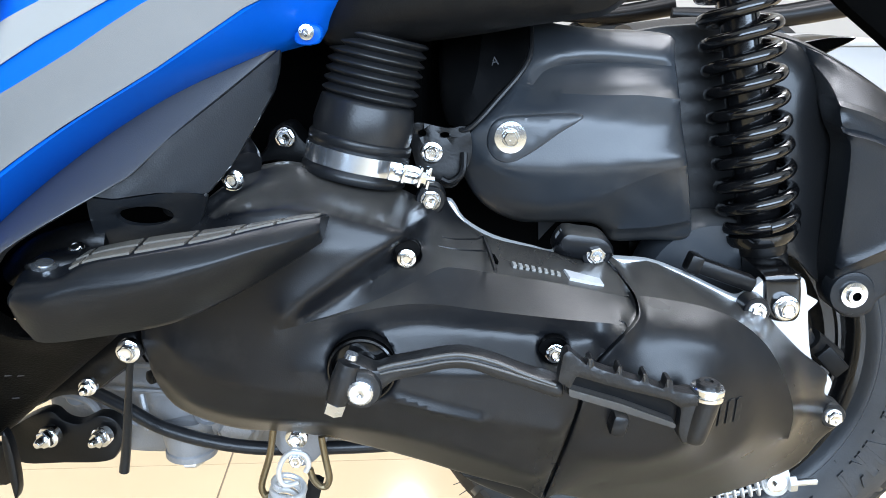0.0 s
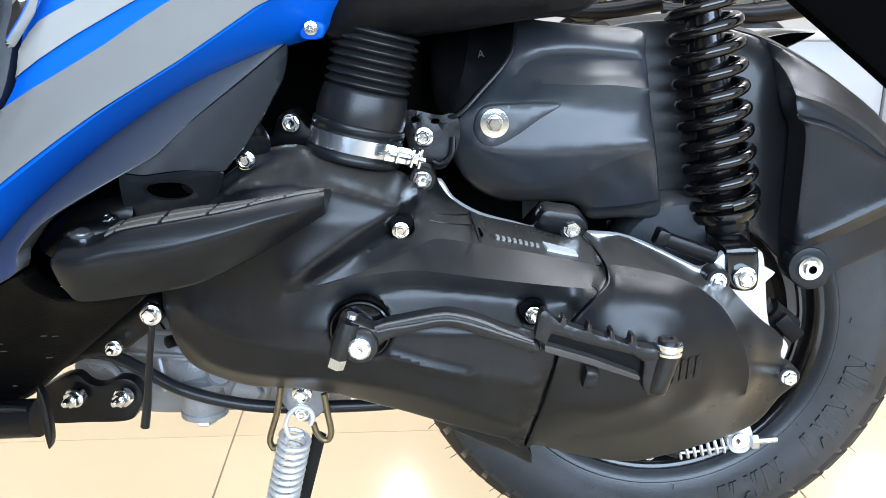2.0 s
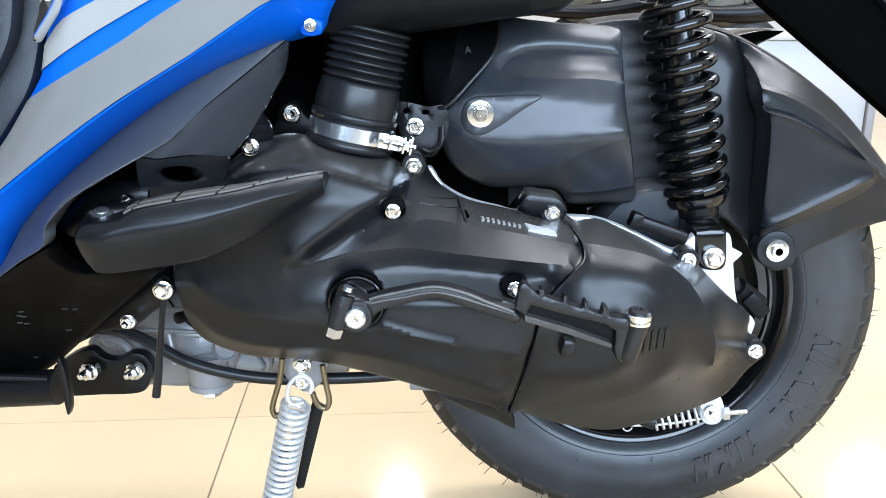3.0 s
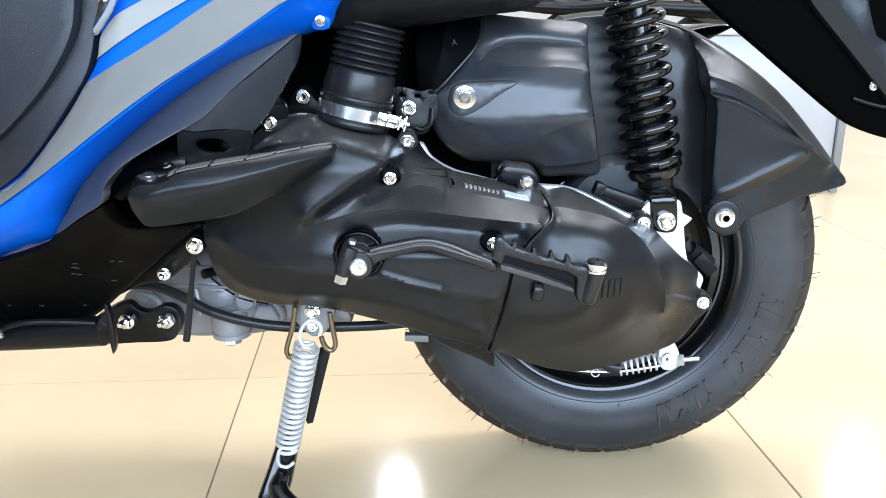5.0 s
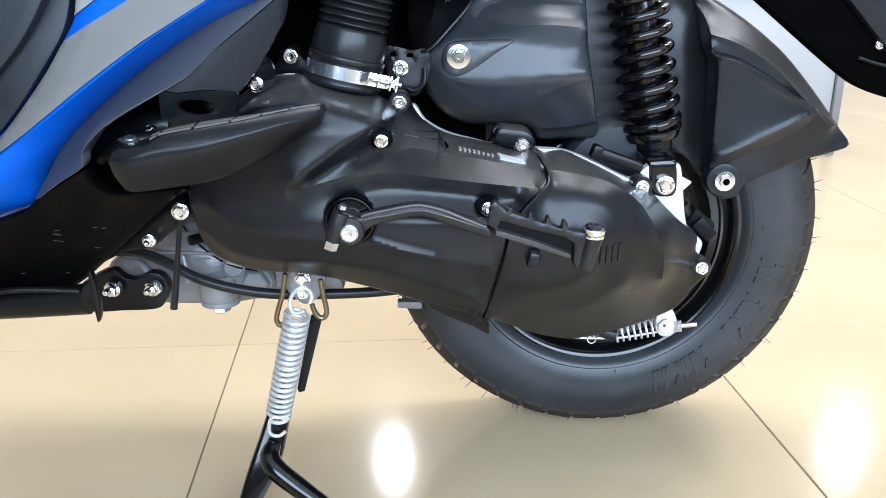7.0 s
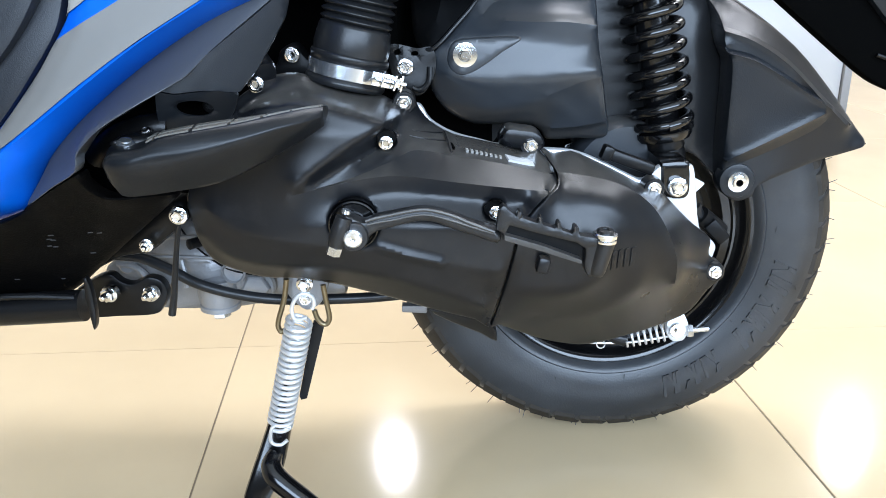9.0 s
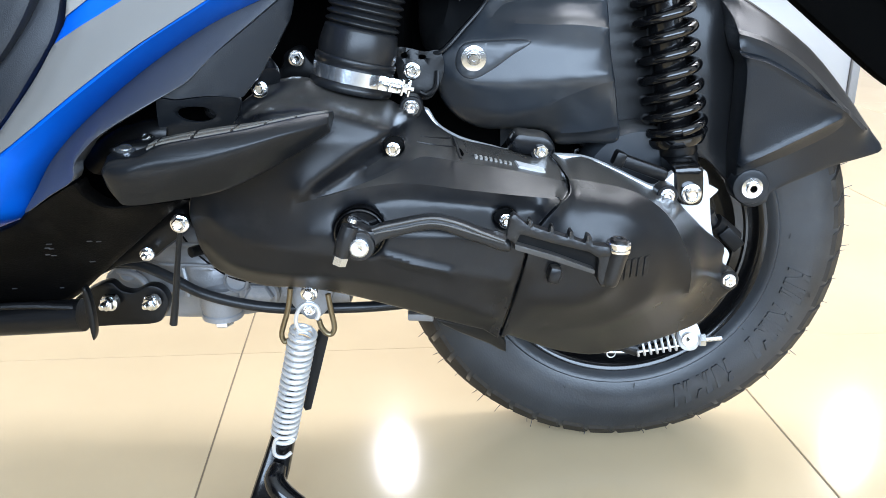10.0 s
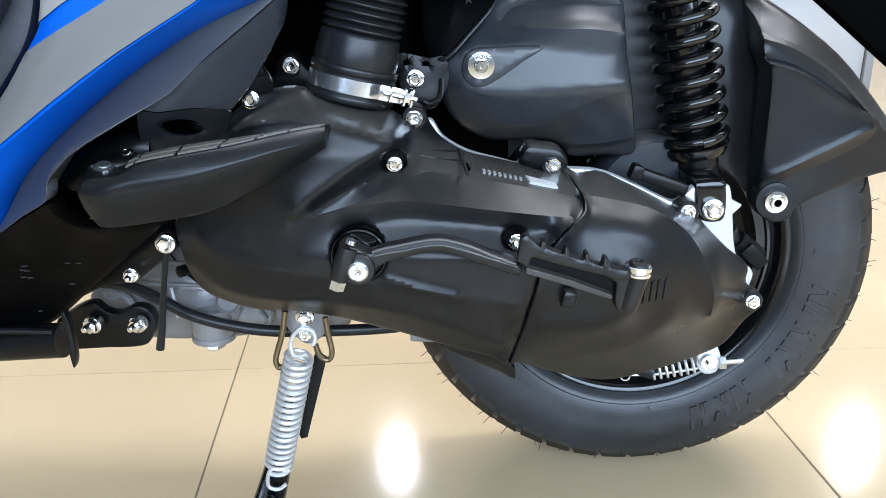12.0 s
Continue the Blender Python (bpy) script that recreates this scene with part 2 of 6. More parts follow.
def even(pts, gap):
    """A closed line with points at even steps of about that length in x, z."""
    p = np.array([tuple(q) for q in pts] + [tuple(pts[0])])
    s = np.r_[0, np.cumsum(np.hypot(np.diff(p[:, 0]), np.diff(p[:, 2])))]
    u = np.linspace(0, s[-1], max(12, int(s[-1] / gap)), endpoint=False)
    return np.c_[np.interp(u, s, p[:, 0]), np.interp(u, s, p[:, 1]), np.interp(u, s, p[:, 2])]


def relief(rim, inner=(), fn=None, thick=0.012, step=0.005, edge=0.004, creases=(), holes=(), n=4, lift=0.0, lines=(), guides=(), soft=12):
    """A moulded shell: a curved front within a rim, rounded at the edge, with a wall behind.
    lines: crests and valleys in space, between which the skin is stretched; guides: the same, smoothed over after by soft.
    creases: (line, width, height) raise (or sink) a sharp crest along a line. holes: closed lines in x, z."""
    from mathutils.geometry import delaunay_2d_cdt
    sharp = len(lines)
    lines = list(lines) + list(guides)
    fn = fn or (None if lines else spline_surface(list(rim) + list(inner)))
    run = even(curve(rim, n, True), min(step * 0.8, max(edge * 0.7, 0.0012)) if edge > 0.0012 else step * 0.6)
    if (run[:, 0] * np.roll(run[:, 2], -1) - np.roll(run[:, 0], -1) * run[:, 2]).sum() < 0:
        run = run[::-1]
    line = run[:, [0, 2]]
    lo, hi = line.min(0), line.max(0)
    rows = np.arange(lo[1], hi[1], step * 0.87)
    g = np.array([(x + (i % 2) * step / 2, z) for i, z in enumerate(rows) for x in np.arange(lo[0], hi[0], step)]).reshape(-1, 2)
    if len(g):
        g = g[inside(g, line)]
        g = g[to_line(g, line) > (edge + step * 0.4 if edge > 0.0012 else step * 0.35)] if len(g) else g
    if edge > 0.0012:
        # rings along the rim, to carry its rounding
        tang = np.roll(line, -1, 0) - np.roll(line, 1, 0)
        tang /= np.maximum(np.hypot(*tang.T), 1e-9)[:, None]
        for share in (0.3, 1.0):
            r = line + np.c_[-tang[:, 1], tang[:, 0]] * edge * share
            r = r[inside(r, line)]
            if len(r):
                r = r[to_line(r, line) > edge * share * 0.96]
                g = np.vstack((g, r)) if len(g) else r
    verts, edges = [tuple(p) for p in line], []
    outline = list(range(len(line)))
    for ring in holes:
        r = [tuple(p) for p in ring]
        edges += [(len(verts) + i, len(verts) + (i + 1) % len(r)) for i in range(len(r))]
        verts += r
    ridge_y, hard_ids = {}, set()
    for num, cl in enumerate(lines):
        path = curve(cl, 6)
        c = [(p.x, p.z) for p in path]
        if num < sharp:
            hard_ids.update(range(len(edges), len(edges) + len(c) - 1))
        edges += [(len(verts) + i, len(verts) + i + 1) for i in range(len(c) - 1)]
        for p in path:
            ridge_y[len(verts)] = (p.y, num < sharp)
            verts.append((p.x, p.z))
        if len(g):
            g = g[to_line(g, c, False) > step * 0.4]
    for cl, width, _ in creases:
        c = [(p.x, p.y) for p in curve([(x, z, 0) for x, z in cl], 6)]
        edges += [(len(verts) + i, len(verts) + i + 1) for i in range(len(c) - 1)]
        verts += c
        if len(g):
            g = g[to_line(g, c, False) > step * 0.4]
    verts += [tuple(p) for p in g]
    edges += [(i, (i + 1) % len(line)) for i in outline]
    co, made_edges, tris, origin, edge_from, _ = delaunay_2d_cdt([Vector(v) for v in verts], edges, [], 0, 1e-6)
    q = np.array([tuple(v) for v in co])
    if lines:
        near = spline_surface(list(rim) + [p for cl in lines for p in cl], 1e-3)
        y = near(q)
        fixed, hard = np.zeros(len(q), bool), np.zeros(len(q), bool)
        for i, src in enumerate(origin):
            for o in src:
                if o < len(run):
                    y[i], fixed[i] = run[o][1], True
                elif o in ridge_y:
                    y[i], fixed[i] = ridge_y[o][0], True
                    hard[i] |= ridge_y[o][1]
        tri = np.array([t for t in tris if len(t) == 3])
        tri = tri[inside(q[tri].mean(1), line)]
        pairs, w = stiffness(q, tri)
        y = membrane(y, fixed, pairs, w)
        on_rim = to_line(q, line) < 1e-6
        y = relaxed(y, pairs, w, on_rim | hard, soft) - lift
    else:
        y = fn(q) - lift
    for cl, width, height in creases:
        c = [(p.x, p.y) for p in curve([(x, z, 0) for x, z in cl], 6)]
        d = to_line(q, c, False)
        y -= height * np.clip(1 - d / width, 0, 1) ** 1.4
    base = y.copy()
    d = to_line(q, line)
    for ring in holes:
        d = np.minimum(d, to_line(q, ring))
    u = np.clip(1 - d / max(edge, 1e-6), 0, 1)
    y = y + edge * (1 - np.sqrt(np.clip(1 - u * u, 0, 1)))
    bm = bmesh.new()
    vs = [bm.verts.new((p[0], yy, p[1])) for p, yy in zip(q, y)]
    tris = np.array([t for t in tris if len(t) == 3])
    mid = q[tris].mean(1)
    keep = inside(mid, line)
    for ring in holes:
        keep &= ~inside(mid, ring)
    for t in tris[keep]:
        a, b, c = q[t]
        t = t if (b[0] - a[0]) * (c[1] - a[1]) - (c[0] - a[0]) * (b[1] - a[1]) > 0 else t[::-1]
        bm.faces.new([vs[i] for i in t])
    for (i, j), src in zip(made_edges, edge_from):
        if hard_ids.intersection(src):
            e = bm.edges.get((vs[i], vs[j]))
            if e:
                e.smooth = False
    rimedges = [e for e in bm.edges if len(e.link_faces) == 1]
    made = bmesh.ops.extrude_edge_only(bm, edges=rimedges)["geom"]
    for v in made:
        if isinstance(v, bmesh.types.BMVert):
            v.co.y += thick
    back = [e for e in made if isinstance(e, bmesh.types.BMEdge) and len(e.link_faces) == 1]
    if not holes:
        bmesh.ops.contextual_create(bm, geom=back)
    bmesh.ops.delete(bm, geom=[v for v in bm.verts if not v.link_faces], context="VERTS")
    bmesh.ops.recalc_face_normals(bm, faces=bm.faces)
    return bm


def tube(pts, radius, n=6, segs=14, bm=None, closed=False, ends=True):
    """A round bar along a smooth line; radius a number or one a point."""
    line = curve(pts, n, closed)
    m = len(line)
    rad = [radius] * m if not hasattr(radius, "__len__") else list(np.interp(np.linspace(0, 1, m), np.linspace(0, 1, len(radius)), radius))
    bm = bm or bmesh.new()
    rings, ref = [], None
    for i, p in enumerate(line):
        t = (line[(i + 1) % m] - line[i - 1]) if closed else (line[min(i + 1, m - 1)] - line[max(i - 1, 0)])
        t.normalize()
        if ref is None:
            ref = t.orthogonal().normalized()
        ref = (ref - t * ref.dot(t)).normalized()
        o = t.cross(ref)
        rings.append([bm.verts.new(p + (ref * math.cos(a) + o * math.sin(a)) * rad[i]) for a in (2 * math.pi * k / segs for k in range(segs))])
    for i in range(m if closed else m - 1):
        a, b = rings[i], rings[(i + 1) % m]
        for k in range(segs):
            bm.faces.new((a[k], a[(k + 1) % segs], b[(k + 1) % segs], b[k]))
    if ends and not closed:
        bm.faces.new(rings[0][::-1])
        bm.faces.new(rings[-1])
    return bm


def lathe(profile, m, segs=48, bm=None, cap=True):
    """Turn (radius, height) pairs about the local z axis of the pose m."""
    bm = bm or bmesh.new()
    rings = []
    for r, h in profile:
        rings.append([bm.verts.new(m @ Vector((r * math.cos(a), r * math.sin(a), h))) for a in (2 * math.pi * k / segs for k in range(segs))])
    for a, b in zip(rings, rings[1:]):
        for k in range(segs):
            bm.faces.new((a[k], a[(k + 1) % segs], b[(k + 1) % segs], b[k]))
    if cap:
        bm.faces.new(rings[0][::-1])
        bm.faces.new(rings[-1])
    return bm


def along(p, q):
    """A pose at p whose z axis points to q."""
    return Matrix.Translation(p) @ (Vector(q) - Vector(p)).to_track_quat("Z", "Y").to_matrix().to_4x4()


FACE = Matrix.Rotation(radians(90), 4, "X")  # local z points to -y


def helix(p, q, radius, wire, turns, segs=10, per=28, phase=0.0, flat_ends=0.0):
    m = along(p, q)
    length = (Vector(q) - Vector(p)).length
    count = int(turns * per)
    pts = []
    for i in range(count + 1):
        s = i / count
        a = 2 * math.pi * turns * s + phase
        pts.append(m @ Vector((radius * math.cos(a), radius * math.sin(a), length * s)))
    return tube(pts, wire, 1, segs)


def block(size, m, bevel=0.002, bm=None):
    """A box of that size at the pose m, with rounded edges."""
    b = bmesh.new()
    bmesh.ops.create_cube(b, size=1, matrix=m @ Matrix.Diagonal((*size, 1)))
    if bevel:
        bmesh.ops.bevel(b, geom=list(b.edges), offset=bevel, segments=2, affect="EDGES", profile=0.5)
    if bm is None:
        return b
    return merged(bm, b)


def merged(bm, other):
    me = bpy.data.meshes.new("tmp")
    other.to_mesh(me)
    other.free()
    bm.from_mesh(me)
    bpy.data.meshes.remove(me)
    return bm


def hex_prism(r, h0, h1, m, bm):
    b = lathe([(r * 0.98, h0), (r, h0), (r, h1 - r * 0.12), (r * 0.86, h1)], m, 6)
    return merged(bm, b)


def bolt_mesh(kind):
    """Bolts of unit radius with the head towards -y: flange, hex, washer, stud."""
    bm = bmesh.new()
    if kind == "flange":
        lathe([(0.98, -0.5), (1.0, 0.0), (0.97, 0.12), (0.8, 0.2)], FACE, 28, bm)
        hex_prism(0.74, 0.15, 0.62, FACE, bm)
        merged(bm, lathe([(0.56, 0.58), (0.52, 0.70), (0.44, 0.68), (0.25, 0.50), (0.02, 0.44)], FACE, 24))
    elif kind == "hex":
        lathe([(1.06, -0.5), (1.06, 0.05), (1.0, 0.12)], FACE, 28, bm)
        hex_prism(0.93, 0.1, 0.8, FACE, bm)
        merged(bm, lathe([(0.6, 0.76), (0.55, 0.86), (0.2, 0.82), (0.02, 0.70)], FACE, 20))
    elif kind == "washer":
        lathe([(0.98, -0.3), (1.0, 0.0), (0.98, 0.1), (0.62, 0.14)], FACE, 36, bm)
        lathe_ring = lathe([(0.56, 0.1), (0.55, 0.2), (0.5, 0.24)], FACE, 28)
        merged(bm, lathe_ring)
        hex_prism(0.46, 0.2, 0.62, FACE, bm)
        merged(bm, lathe([(0.30, 0.58), (0.26, 0.64), (0.14, 0.64), (0.12, 0.56)], FACE, 20))
    elif kind == "socket":
        lathe([(0.98, -0.3), (1.0, 0.0), (0.98, 0.1), (0.66, 0.14), (0.64, 0.42), (0.58, 0.48), (0.34, 0.48), (0.30, 0.2), (0.02, 0.2)], FACE, 36, bm)
    elif kind == "stud":
        lathe([(0.98, -0.5), (1.0, 0.0), (0.97, 0.15), (0.8, 0.22)], FACE, 28, bm)
        hex_prism(0.8, 0.15, 0.85, FACE, bm)
        merged(bm, lathe([(0.42, 0.8), (0.42, 1.3), (0.38, 1.4), (0.30, 1.62), (0.22, 1.68)], FACE, 18))
    me = finish(kind + "_bolt", bm, BOLT, 30)
    # Faces inside the socket are painted black for the shade in the recess.
    if kind == "socket":
        me.materials.append(SHADE_BLACK)
        for p in me.polygons:
            if math.hypot(p.center.x, p.center.z) < 0.325:
                p.material_index = 1
    return me


BOLTS = {k: bolt_mesh(k) for k in ("flange", "hex", "washer", "socket", "stud")}


def bolt(place, radius, parent, kind="flange", turn=(0, 0, 0), name="bolt", label=""):
    ob = part(name, BOLTS[kind], None, parent, label)
    ob.matrix_basis = pose(*place, *turn) @ Matrix.Diagonal((radius, radius, radius, 1))
    return ob


def decal(pts, lift=0.0006):
    """A thin flat plate on a sloping face, from its corners, anticlockwise as seen."""
    p = [Vector(q) for q in pts]
    up = (p[1] - p[0]).cross(p[2] - p[0]).normalized()
    if up.y > 0:
        up = -up
    bm = bmesh.new()
    a = [bm.verts.new(q + up * lift) for q in p]
    b = [bm.verts.new(q - up * 0.0008) for q in p]
    bm.faces.new(a)
    bm.faces.new(b[::-1])
    for k in range(len(p)):
        bm.faces.new((a[k], b[k], b[(k + 1) % len(p)], a[(k + 1) % len(p)]))
    bmesh.ops.recalc_face_normals(bm, faces=bm.faces)
    return bm


# ---- setting ----
def room():
    x0, x1, y0, y1 = -5.0, 6.0, WINDOW[4] - 0.2, 7.0
    depth = y1 - y0
    mid = (y0 + y1) / 2
    for name, size, at in (("wall_north", (11.3, 0.15, CEILING), (0.5, y1 + 0.075, CEILING / 2)),
                           ("wall_west", (0.15, depth, CEILING), (x0 - 0.075, mid, CEILING / 2)), ("wall_east", (0.15, depth, CEILING), (x1 + 0.075, mid, CEILING / 2))):
        tagged(part(name, block(size, pose(*at), 0), WALL, None), "plain cream painted showroom wall", "wall", kind="structure")
    tagged(part("ceiling", block((11.3, depth + 0.6, 0.1), pose(0.5, mid, CEILING + 0.05), 0), CEIL, None), "white painted showroom ceiling with lamps", "ceiling", kind="structure")
    # unseen south wall round the window, kept dark so that the plastics mirror less
    wx0, wx1, sill, head, wy = WINDOW
    bm = bmesh.new()
    for a, b, lo, hi in ((x0 - 0.15, wx0, 0, CEILING), (wx1, x1 + 0.15, 0, CEILING), (wx0, wx1, 0, sill), (wx0, wx1, head, CEILING)):
        block((b - a, 0.2, hi - lo), pose((a + b) / 2, wy - 0.1, (lo + hi) / 2), 0, bm)
    tagged(part("wall_south", bm, WALL_DARK, None), "unseen dark wall round the assumed window, added to keep reflections dark", "wall", kind="structure")
    w = thing("window_1", ((wx0 + wx1) / 2, wy, sill), "assumed wide shop window with slim dark frame, out of view", "window", kind="structure")
    for k in range(4):
        x = wx0 + (wx1 - wx0) * k / 3
        part("window_frame", block((0.05, 0.06, head - sill), pose(x, wy - 0.1, (sill + head) / 2), 0.003), BLACK, w)
    # unseen glowing sheet for daylight outside the assumed window
    sky = tagged(part("backdrop", block((16, 0.05, 7), pose(0.5, wy - 4.0, 2.5), 0), OUTSIDE_GLOW, None), "unseen pale glowing sheet outside the assumed shop window", "backdrop", kind="structure")


def downlights():
    for lx, ly in DOWNLIGHTS:
        t = thing("ceiling_light", (lx, ly, CEILING), "square white ceiling light, lit, set in the ceiling", "lamp", "ceiling lights")
        part("frame", block((0.15, 0.21, 0.02), pose(lx, ly, CEILING - 0.01), 0.003), PODIUM, t)
        part("diffuser", block((0.10, 0.16, 0.006), pose(lx, ly, CEILING - 0.023), 0.001), DIFFUSER, t, "glowing warm white diffuser")
    for lx, ly in FILL_PANELS:
        t = thing("fill_panel_light", (lx, ly, CEILING), "added wide white ceiling fill panel, lit", "lamp", "panel lights")
        part("frame", block((1.21, 0.91, 0.016), pose(lx, ly, CEILING - 0.008), 0.003), PODIUM, t)
        part("diffuser", block((1.16, 0.86, 0.008), pose(lx, ly, CEILING - 0.021), 0.002), FILL_GLOW, t, "glowing cold white face of the added fill panel")


room()
downlights()

# ---- the scooter ----
scooter = thing("scooter", (0.0, 0.62, 0.0), "blue and black motor scooter parked on its centre stand", "scooter")


def wheel():
    cx, cy, cz = 0.1932, 0.684, 0.2192
    m = Matrix.Translation((cx, cy, cz)) @ FACE
    w = part("rear_wheel", lathe([(0.03, -0.05), (0.034, -0.04), (0.034, 0.045), (0.03, 0.055)], m, 32), SATIN, scooter)
    # pressed steel rim: hub disc, well, two beads and the lip
    prof = [(0.034, 0.010), (0.075, 0.012), (0.098, 0.006), (0.106, 0.012), (0.110, 0.024), (0.117, 0.0262), (0.1185, 0.029), (0.121, 0.0285), (0.1225, 0.024),
            (0.127, 0.0225), (0.129, 0.0255), (0.1305, 0.0305), (0.134, 0.0335), (0.1385, 0.0345), (0.1405, 0.0325), (0.1405, 0.028), (0.13, 0.02), (0.12, -0.02), (0.14, -0.034), (0.034, -0.012)]
    part("rim", lathe(prof, m, 120, cap=False), GLOSS, w, "gloss black pressed steel rim")
    tp = [(0.1335, 0.030), (0.1395, 0.0365), (0.1425, 0.0405), (0.146, 0.0418), (0.1475, 0.0405), (0.155, 0.0438), (0.166, 0.0458), (0.176, 0.0458), (0.184, 0.0444), (0.1905, 0.0424), (0.1965, 0.0402), (0.2035, 0.036), (0.2095, 0.028), (0.2140, 0.017), (0.2165, 0.006)]
    tp = [(r + max(0.0, r - 0.15) * 0.03, h) for r, h in tp]
    tp = tp + [(r, -h) for r, h in tp[::-1]]
    ty = part("tyre", lathe(tp, m, 160, cap=False), TYRE, w, "black scooter tyre with grooved tread and moulding hairs")
    # tread blocks past the shoulder, with gaps between
    bm = bmesh.new()
    for side in (1, -1):
        for i in range(46):
            a0 = 2 * math.pi * i / 46
            for r0, h0, r1, h1, wd, skew in ((0.2010, 0.0402, 0.2170, 0.0175, 0.053, 0.06), (0.2150, 0.0165, 0.2193, 0.0015, 0.055, 0.09)):
                ring = []
                for rr, hh, sk in ((r0, h0, 0), ((r0 + r1) / 2 + 0.0022, (h0 + h1) / 2 + 0.002, skew / 2), (r1, h1, skew)):
                    for da in (-wd, wd):
                        ring.append([m @ Vector(((rr + up) * math.cos(a0 + da + sk), (rr + up) * math.sin(a0 + da + sk), side * hh)) for up in (-0.004, 0.0013)])
                v = [[bm.verts.new(p) for p in pair] for pair in ring]
                for k in (0, 2):
                    bm.faces.new((v[k][1], v[k + 1][1], v[k + 3][1], v[k + 2][1]))
                    bm.faces.new((v[k][0], v[k][1], v[k + 2][1], v[k + 2][0]))
                    bm.faces.new((v[k + 1][0], v[k + 3][0], v[k + 3][1], v[k + 1][1]))
                bm.faces.new((v[0][0], v[1][0], v[1][1], v[0][1]))
                bm.faces.new((v[4][0], v[4][1], v[5][1], v[5][0]))
    bmesh.ops.recalc_face_normals(bm, faces=bm.faces)
    tagged(part("tread", bm, TREAD, ty, "black rubber tread blocks"), kind="stuff")
    # moulding hairs
    bm = bmesh.new()
    rnd = random.Random(4)
    for i in range(46):
        a = 2 * math.pi * (i + 0.5) / 46
        for da, h in ((0.0, 0.016), (0.03, 0.02))[:1 + i % 2]:
            p = m @ Vector((0.2145 * math.cos(a + da), 0.2145 * math.sin(a + da), h))
            tip = m @ Vector((0.2245 * math.cos(a + da + rnd.uniform(-.02, .02)), 0.2245 * math.sin(a + da + rnd.uniform(-.02, .02)), h + rnd.uniform(-.002, .004)))
            tube([p, tip], [0.0005, 0.0003], 1, 5, bm)
    for a, r in ((-1.16, 0.172), (-0.28, 0.19), (-1.9, 0.16), (0.05, 0.155), (-0.62, 0.15), (-1.45, 0.152), (-2.1, 0.175)):
        p = m @ Vector((r * math.cos(a), r * math.sin(a), 0.0445))
        tube([p, p + Vector((rnd.uniform(-.002, .002), -0.001, rnd.uniform(.002, .006)))], [0.0004, 0.0003], 1, 5, bm)
    tagged(part("moulding_hair", bm, TYRE, ty), kind="stuff")
    # raised marks on the sidewall
    def mark(a, r0, r1, wd, lean):
        b = bmesh.new()
        vs = []
        for rr, s in ((r0, 0), (r1, lean)):
            hh = float(np.interp(rr, [q[0] for q in tp[:16]], [q[1] for q in tp[:16]]))
            for da in (-wd, wd):
                for up in (-0.001, 0.0020):
                    vs.append(b.verts.new(m @ Vector((rr * math.cos(a + da + s), rr * math.sin(a + da + s), hh + up))))
        for f in ((1, 3, 7, 5), (0, 1, 5, 4), (2, 6, 7, 3), (0, 2, 3, 1), (4, 5, 7, 6)):
            b.faces.new([vs[i] for i in f])
        bmesh.ops.recalc_face_normals(b, faces=b.faces)
        return b
    for start, count in ((-0.14, 3), (-0.38, 5), (-0.84, 6)):
        for j in range(count):
            a = start - 0.065 * j
            b = mark(a, 0.159, 0.183, 0.0095, 0.03 if j % 2 else -0.04)
            merged(b, mark(a - 0.024, 0.159 if j % 3 else 0.174, 0.183, 0.0085, -0.03))
            part("raised_mark", b, TYRE, ty)
    return w


rear_wheel = wheel()


